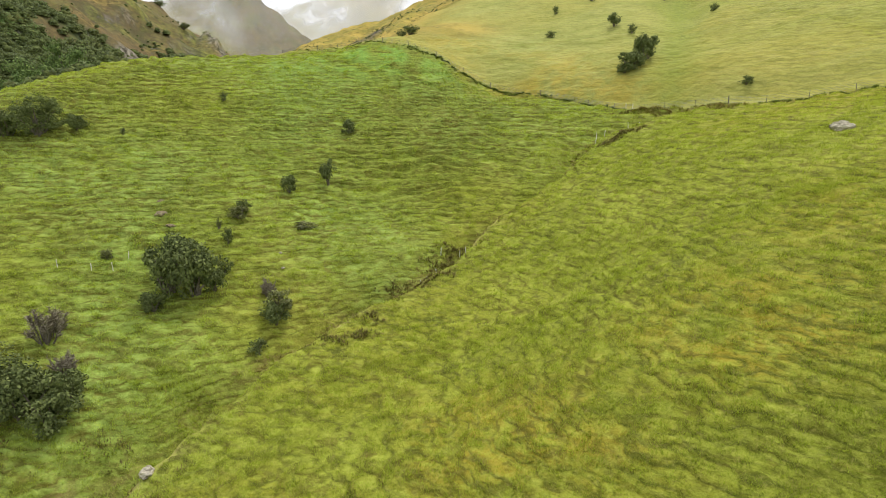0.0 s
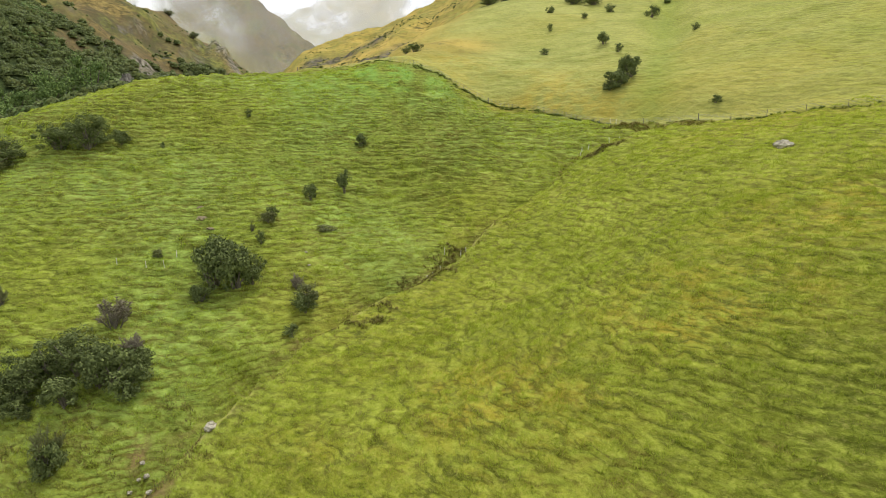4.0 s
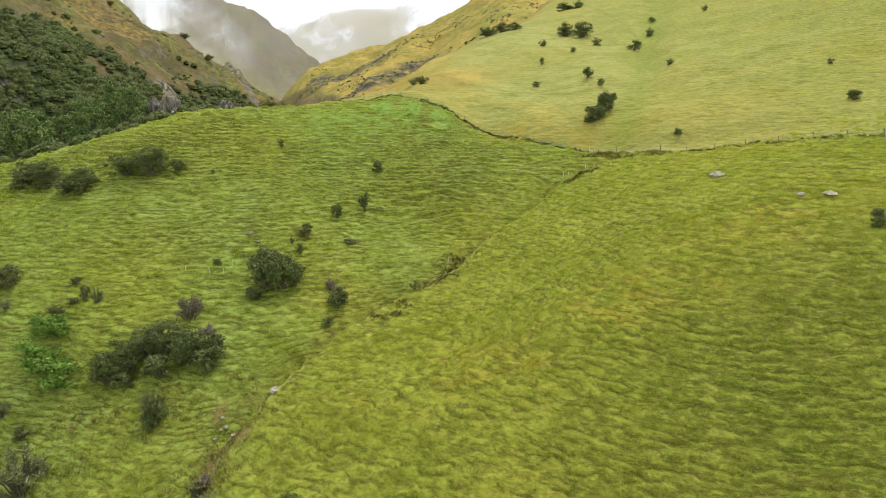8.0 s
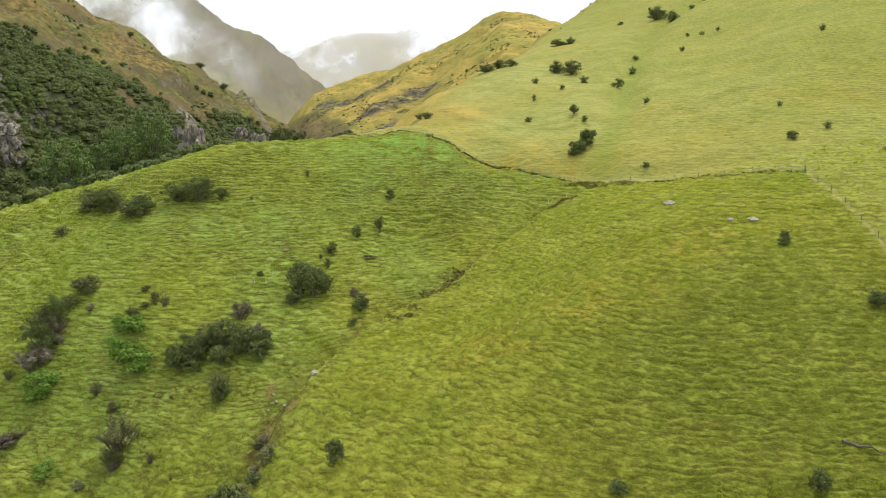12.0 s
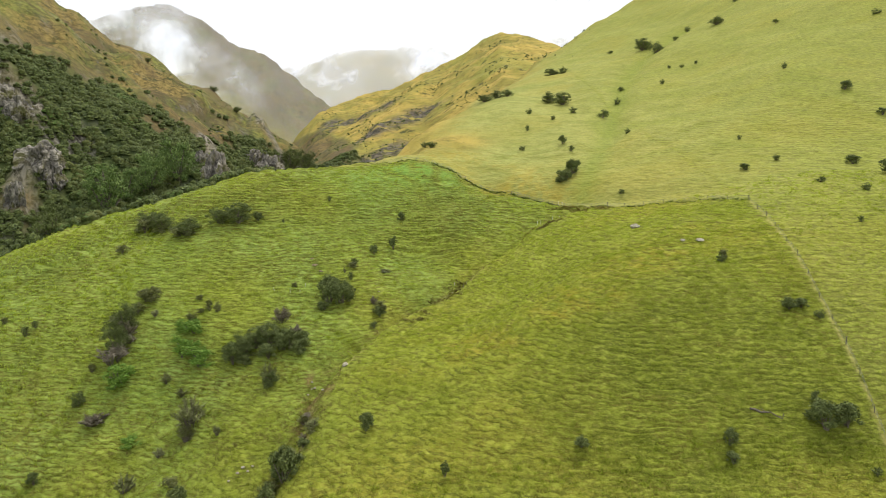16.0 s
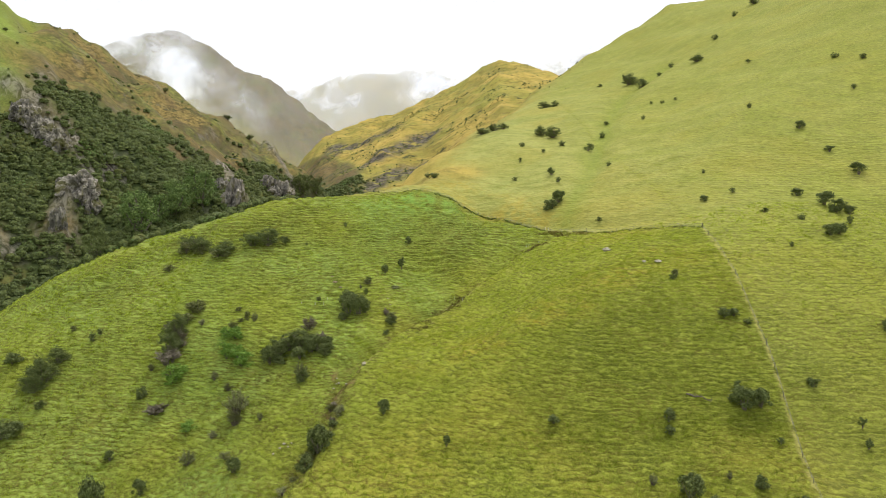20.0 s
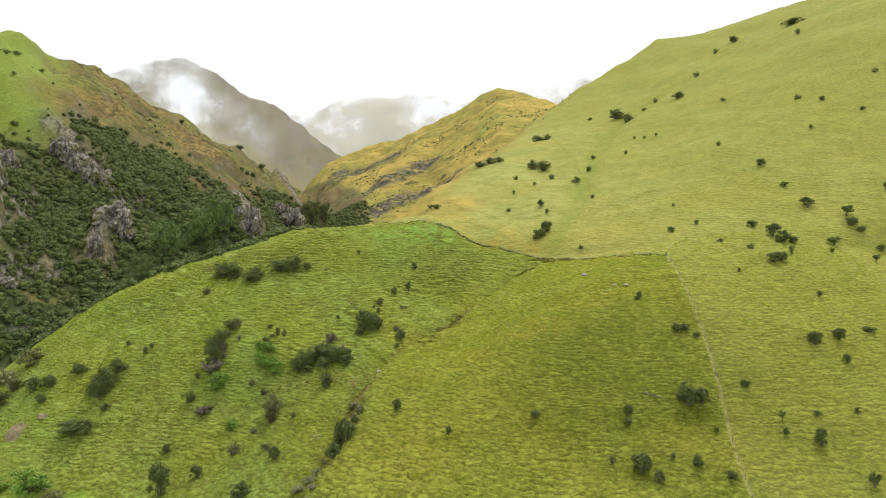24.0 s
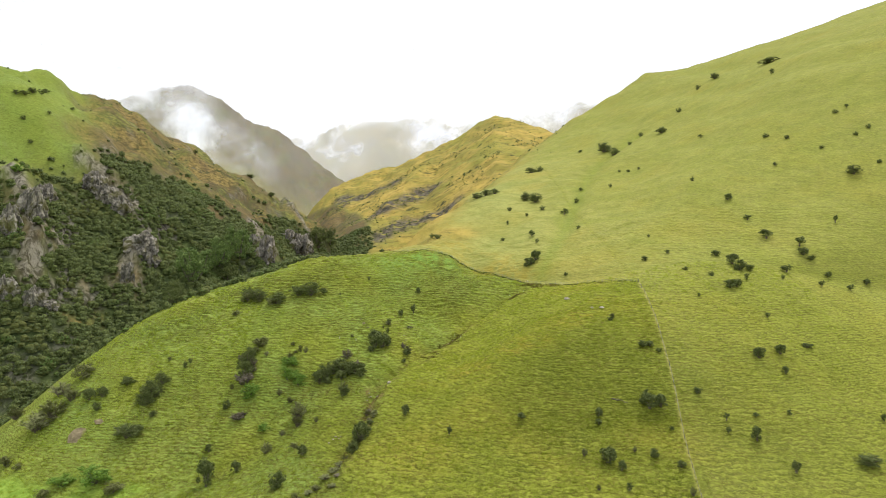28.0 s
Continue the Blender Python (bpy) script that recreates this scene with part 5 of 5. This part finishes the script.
# ---------------------------------------------------------------- scrub on the mountain across the gorge
def scrub_cover(name, label, x, y, low, high, leaves, seed):
    """Close-grown bushes: a lumpy dark heart to each one under a coat of small leaf sprays."""
    r = np.random.RandomState(seed)
    z = ground(x, y)
    n = len(x)
    size = r.uniform(low, high, n) * r.uniform(0.7, 1.0, n)
    seat = np.stack([x, y, z], -1)[:, None]
    rings = [(0.0, 1.0, 1)] + [(math.cos(radians(a)), math.sin(radians(a)), 7) for a in (58, 28, -8)]
    dome = np.array([(out * math.cos(k * 0.8976 + up * 3), out * math.sin(k * 0.8976 + up * 3), up) for out, up, count in rings for k in range(count)])
    faces = [(0, 1 + k, 1 + (k + 1) % 7) for k in range(7)]
    for b in (1, 8):
        for k in range(7):
            m = (k + 1) % 7
            faces += [(b + k, b + 7 + k, b + 7 + m), (b + k, b + 7 + m, b + m)]
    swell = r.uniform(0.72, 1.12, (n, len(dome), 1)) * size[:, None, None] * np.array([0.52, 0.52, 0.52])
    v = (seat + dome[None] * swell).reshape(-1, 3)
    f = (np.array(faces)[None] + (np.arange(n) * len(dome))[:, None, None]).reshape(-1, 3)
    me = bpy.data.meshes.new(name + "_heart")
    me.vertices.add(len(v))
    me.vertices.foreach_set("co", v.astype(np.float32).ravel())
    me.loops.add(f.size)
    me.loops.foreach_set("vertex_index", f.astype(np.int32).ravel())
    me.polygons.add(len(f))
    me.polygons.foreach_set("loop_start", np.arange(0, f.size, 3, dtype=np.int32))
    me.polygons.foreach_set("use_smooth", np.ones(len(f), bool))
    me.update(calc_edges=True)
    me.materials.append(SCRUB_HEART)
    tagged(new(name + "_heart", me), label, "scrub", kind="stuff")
    d = r.normal(0, 1, (n, leaves, 3))
    d /= np.linalg.norm(d, axis=2, keepdims=True)
    d[:, :, 2] = np.abs(d[:, :, 2])
    lump = r.uniform(0.86, 1.12, (n, leaves, 1)) + 0.16 * np.sin(d[:, :, :1] * 5 + x[:, None, None]) * np.cos(d[:, :, 1:2] * 4 + y[:, None, None])
    p = seat + d * lump * size[:, None, None] * 0.54
    u = np.cross(d, r.normal(0, 1, (n, leaves, 3)))
    u /= np.linalg.norm(u, axis=2, keepdims=True) + 1e-9
    w = np.cross(d + r.normal(0, 0.45, (n, leaves, 3)), u)
    s = size[:, None, None] ** 0.5 * r.uniform(0.08, 0.18, (n, leaves, 1))
    return tagged(soft_mesh(name, np.stack([p - u * s, p + u * s, p + w * s * 1.3], 2), SCRUB), label, "scrub", kind="stuff")


def scatter(count, x0, x1, y0, y1, cover, seed):
    r = np.random.RandomState(seed)
    x, y = r.uniform(x0, x1, count), r.uniform(y0, y1, count)
    keep = r.uniform(0, 1, count) < cover(x, y)
    return x[keep], y[keep]


def native_scrub(x, y):
    return masks(x, y, land(x, y), np.zeros_like(x))["scrub"] * step((y + 0.9 * x + 120) / 8)


def golden_scrub(x, y):
    band = rough(x * 1.6 + y * 0.5, y * 0.4 - x * 0.5, 60, 95, 3)
    m = masks(x, y, land(x, y), np.zeros_like(x))
    return m["golden"] * np.maximum(1.4 * m["scar"] * step((rough(x, y, 18, 99, 3) + 0.1) * 6), step((band - 0.55) * 10)) * step((700 - y) / 30)


x, y = scatter(36000, -260, -14, 66, 420, native_scrub, 91)
scrub_cover("mountain_scrub", "dense dark native scrub on the mountainside", x, y, 1.8, 4.8, 44, 92)
x, y = scatter(24000, -420, -60, 150, 600, lambda a, b: 0.5 * masks(a, b, land(a, b), np.zeros_like(a))["tussock"] * step((rough(a, b, 40, 97, 3) - 0.5) * 8), 96)
scrub_cover("tussock_scrub", "scattered dark scrub on the tawny mountainside", x, y, 0.7, 2.0, 16, 98)
x, y = scatter(9000, -130, 260, 250, 700, golden_scrub, 93)
scrub_cover("valley_scrub", "low dark scrub in bands on the golden slopes", x, y, 0.8, 2.2, 20, 94)


# ---------------------------------------------------------------- crags
def crag_face(x, y, wide, high, seed, turn=0.0):
    """A broken rib of rock that runs down the slope, blocky and cracked."""
    bm = bmesh.new()
    bmesh.ops.create_icosphere(bm, subdivisions=5, radius=0.5)
    rnd = random.Random(seed)
    shift = Vector((rnd.uniform(0, 50), rnd.uniform(0, 50), rnd.uniform(0, 50)))
    for v in bm.verts:
        n = v.co.normalized()
        q = Vector((n.x * 2.4, n.y * 2.4, n.z * 1.4))
        near, points = noise.voronoi(q * 1.4 + shift)
        block = noise.noise(points[0] * 3) * 0.17 - max(0, 0.12 - near[1] + near[0]) * 0.5
        fine, points = noise.voronoi(q * 3.6 + shift)
        chip = noise.noise(points[0] * 5) * 0.06
        v.co = n * (0.44 + block + chip + noise.noise(q * 0.8 + shift) * 0.14)
        v.co.x *= 1.1 - 0.5 * v.co.z
        v.co.y *= 1.1 - 0.5 * v.co.z
    ob = part("crag", bm, CRAG, None)
    ob.matrix_basis = pose(x, y, at(x, y) - high * 0.04, 0, 0, 0) @ slope_turn(x, y, 0.3) @ pose(0, 0, 0, rnd.uniform(-6, 6), rnd.uniform(-6, 6), turn) @ Matrix.Diagonal((wide * 0.95, wide * 0.8, high * 0.95, 1))
    return tagged(ob, "grey weathered rock crag standing out of dark scrub", "crag", "crags across the gorge")


crag_face(-175, 136, 13, 20, 200, -30)
crag_face(-171, 143, 12, 21, 201, 7)
crag_face(-175, 160, 10, 12, 202, -16)
crag_face(-166, 184, 13, 14, 203, 21)
crag_face(-160, 184, 13, 14, 204, -2)
crag_face(-153, 183, 12, 13, 205, -25)
crag_face(-136, 166, 15, 13, 206, 12)
crag_face(-133, 165, 10, 12, 207, -11)
crag_face(-135, 148, 7, 13, 208, 26)
crag_face(-93, 208, 13, 20, 209, 3)
crag_face(-101, 220, 9, 13, 210, -20)
crag_face(-95, 298, 20, 21, 211, 17)
crag_face(-101, 295, 11, 14, 212, -6)
crag_face(-165, 116, 10, 12, 213, -29)
crag_face(-156, 118, 8, 11, 214, 8)
crag_face(-151, 120, 6, 5, 215, -15)


# ---------------------------------------------------------------- cloud on the mountains
def cloud_bank(name, label, x, y, z, wide, high, thick, tilt, seed, even=0.0):
    """A bank of drifting cloud: a bulging sheet that thins out to its rim."""
    cols, rows = 48, 28
    u, v = np.meshgrid(np.linspace(-1, 1, cols), np.linspace(-1, 1, rows))
    c, s = math.cos(radians(tilt)), math.sin(radians(tilt))
    px, pz = u * wide / 2, v * high / 2
    bulge = 0.10 * wide * (1 - u * u) + 0.05 * wide * wave(px, pz, wide * 0.4, seed)
    verts = np.stack([x + px * c - pz * s, y - bulge, z + px * s + pz * c], -1).reshape(-1, 3)
    i = np.arange(rows * cols).reshape(rows, cols)
    faces = np.stack([i[:-1, :-1], i[:-1, 1:], i[1:, 1:], i[1:, :-1]], -1).reshape(-1, 4)
    me = bpy.data.meshes.new(name)
    me.from_pydata(verts.tolist(), [], faces.tolist())
    rim = np.clip(1 - np.hypot(u, v) ** 2, 0, 1)
    lumps = np.clip(0.75 + 0.5 * rough(px, pz, wide * 0.35, seed + 3, 3), even, 1.3)
    me.attributes.new("thick", "FLOAT", "POINT").data.foreach_set("value", np.clip(thick * lumps * rim ** 1.4, 0, 1).astype(np.float32).ravel())
    me.attributes.new("even", "FLOAT", "POINT").data.foreach_set("value", np.full(rows * cols, 0.75 if even > 0.9 else 0.0, np.float32))
    for p in me.polygons:
        p.use_smooth = True
    me.materials.append(VAPOUR)
    return tagged(new(name, me), label, "cloud", kind="structure")


cloud_bank("cloud_1", "ragged white cloud clinging to the mountainside", -385, 1000, 158, 270, 110, 1.45, -30, 101)
cloud_bank("cloud_2", "ragged white cloud clinging to the mountain top", -545, 1040, 252, 360, 190, 2.6, -20, 105)
cloud_bank("cloud_3", "white cloud hiding the far crest", -150, 2050, 400, 1500, 230, 2.4, 0, 109, 0.5)
cloud_bank("cloud_4", "pale mist drifting over the valley head", -262, 1400, 222, 240, 230, 1.4, -30, 113)
cloud_bank("cloud_5", "pale mist drifting over the valley head", -5, 1380, 225, 230, 150, 1.2, 18, 117)
cloud_bank("cloud_6", "white cloud lying behind the golden peak", 200, 1010, 203, 340, 90, 1.5, 6, 121)
cloud_bank("cloud_7", "white cloud hiding the mountain ridge", -720, 1030, 300, 440, 220, 2.2, -8, 129, 0.7)
cloud_bank("haze_1", "thin haze in front of the far mountain", -380, 1075, 170, 900, 420, 0.17, -20, 125, 0.95)
cloud_bank("haze_2", "thin haze filling the valley head", -100, 1750, 260, 2000, 800, 0.5, 0, 127, 0.95)


# ---------------------------------------------------------------- small things in the grass
def stake(x, y, rnd):
    """A slim pale stake: a tapered tube with a cap, pushed into the turf."""
    root = tagged(new("pale_stake"), "slim pale stake standing in the grass", "stake", "marker stakes by the gully")
    bm = bmesh.new()
    bmesh.ops.create_cone(bm, cap_ends=True, segments=8, radius1=0.035, radius2=0.03, depth=0.9)
    bmesh.ops.translate(bm, verts=bm.verts, vec=(0, 0, 0.25))
    part("tube", bm, PALE, root)
    bm = bmesh.new()
    bmesh.ops.create_cone(bm, cap_ends=True, segments=8, radius1=0.04, radius2=0.02, depth=0.06)
    bmesh.ops.translate(bm, verts=bm.verts, vec=(0, 0, 0.72))
    part("cap", bm, PALE, root)
    root.matrix_basis = pose(x, y, at(x, y), rnd.uniform(-8, 8), rnd.uniform(-8, 8), 0)
    return root


rnd = random.Random(41)
for x, y in [(-0.6, 62.0), (-1.5, 60.1), (-2.0, 59.2), (2.2, 65.9), (1.6, 65.4), (-0.2, 65.0), (-33.0, 58.1), (-30.0, 57.9), (-28.3, 58.2), (-27.7, 60.0), (21.1, 78.9), (21.7, 78.2), (20.1, 76.6), (19.6, 78.8), (17.4, 79.8), (16.8, 77.6), (17.6, 76.9), (23.9, 92.6), (24.5, 91.7)]:
    stake(x, y, rnd)


def fallen_branch(x, y, long, turn):
    """A dead branch lying on the turf, with a few broken side twigs."""
    rnd = random.Random(31)
    root = tagged(new("fallen_branch"), "dark dead branch lying on the grass", "branch")
    verts, faces = [], []
    c, s = math.cos(radians(turn)), math.sin(radians(turn))
    knots = []
    for n in range(7):
        d = (n / 6 - 0.5) * long
        px, py = x + d * c + rnd.uniform(-0.12, 0.12), y + d * s + rnd.uniform(-0.12, 0.12)
        knots.append((px, py, at(px, py) + 0.12 + 0.25 * (n / 6) ** 2))
    for n, (a, b) in enumerate(zip(knots, knots[1:])):
        limb(verts, faces, a, b, 0.16 - 0.02 * n, 0.14 - 0.02 * n, 7)
    mesh_part("trunk", verts, faces, BARK, root)
    verts, faces = [], []
    for n, a in enumerate(knots[2:]):
        limb(verts, faces, a, (a[0] + rnd.uniform(-0.6, 0.6), a[1] + rnd.uniform(-0.6, 0.6), a[2] + rnd.uniform(0.2, 0.7)), 0.05, 0.015, 5)
    mesh_part("twig", verts, faces, BARK, root)
    return root


fallen_branch(35.4, 11.9, 3.4, -25)
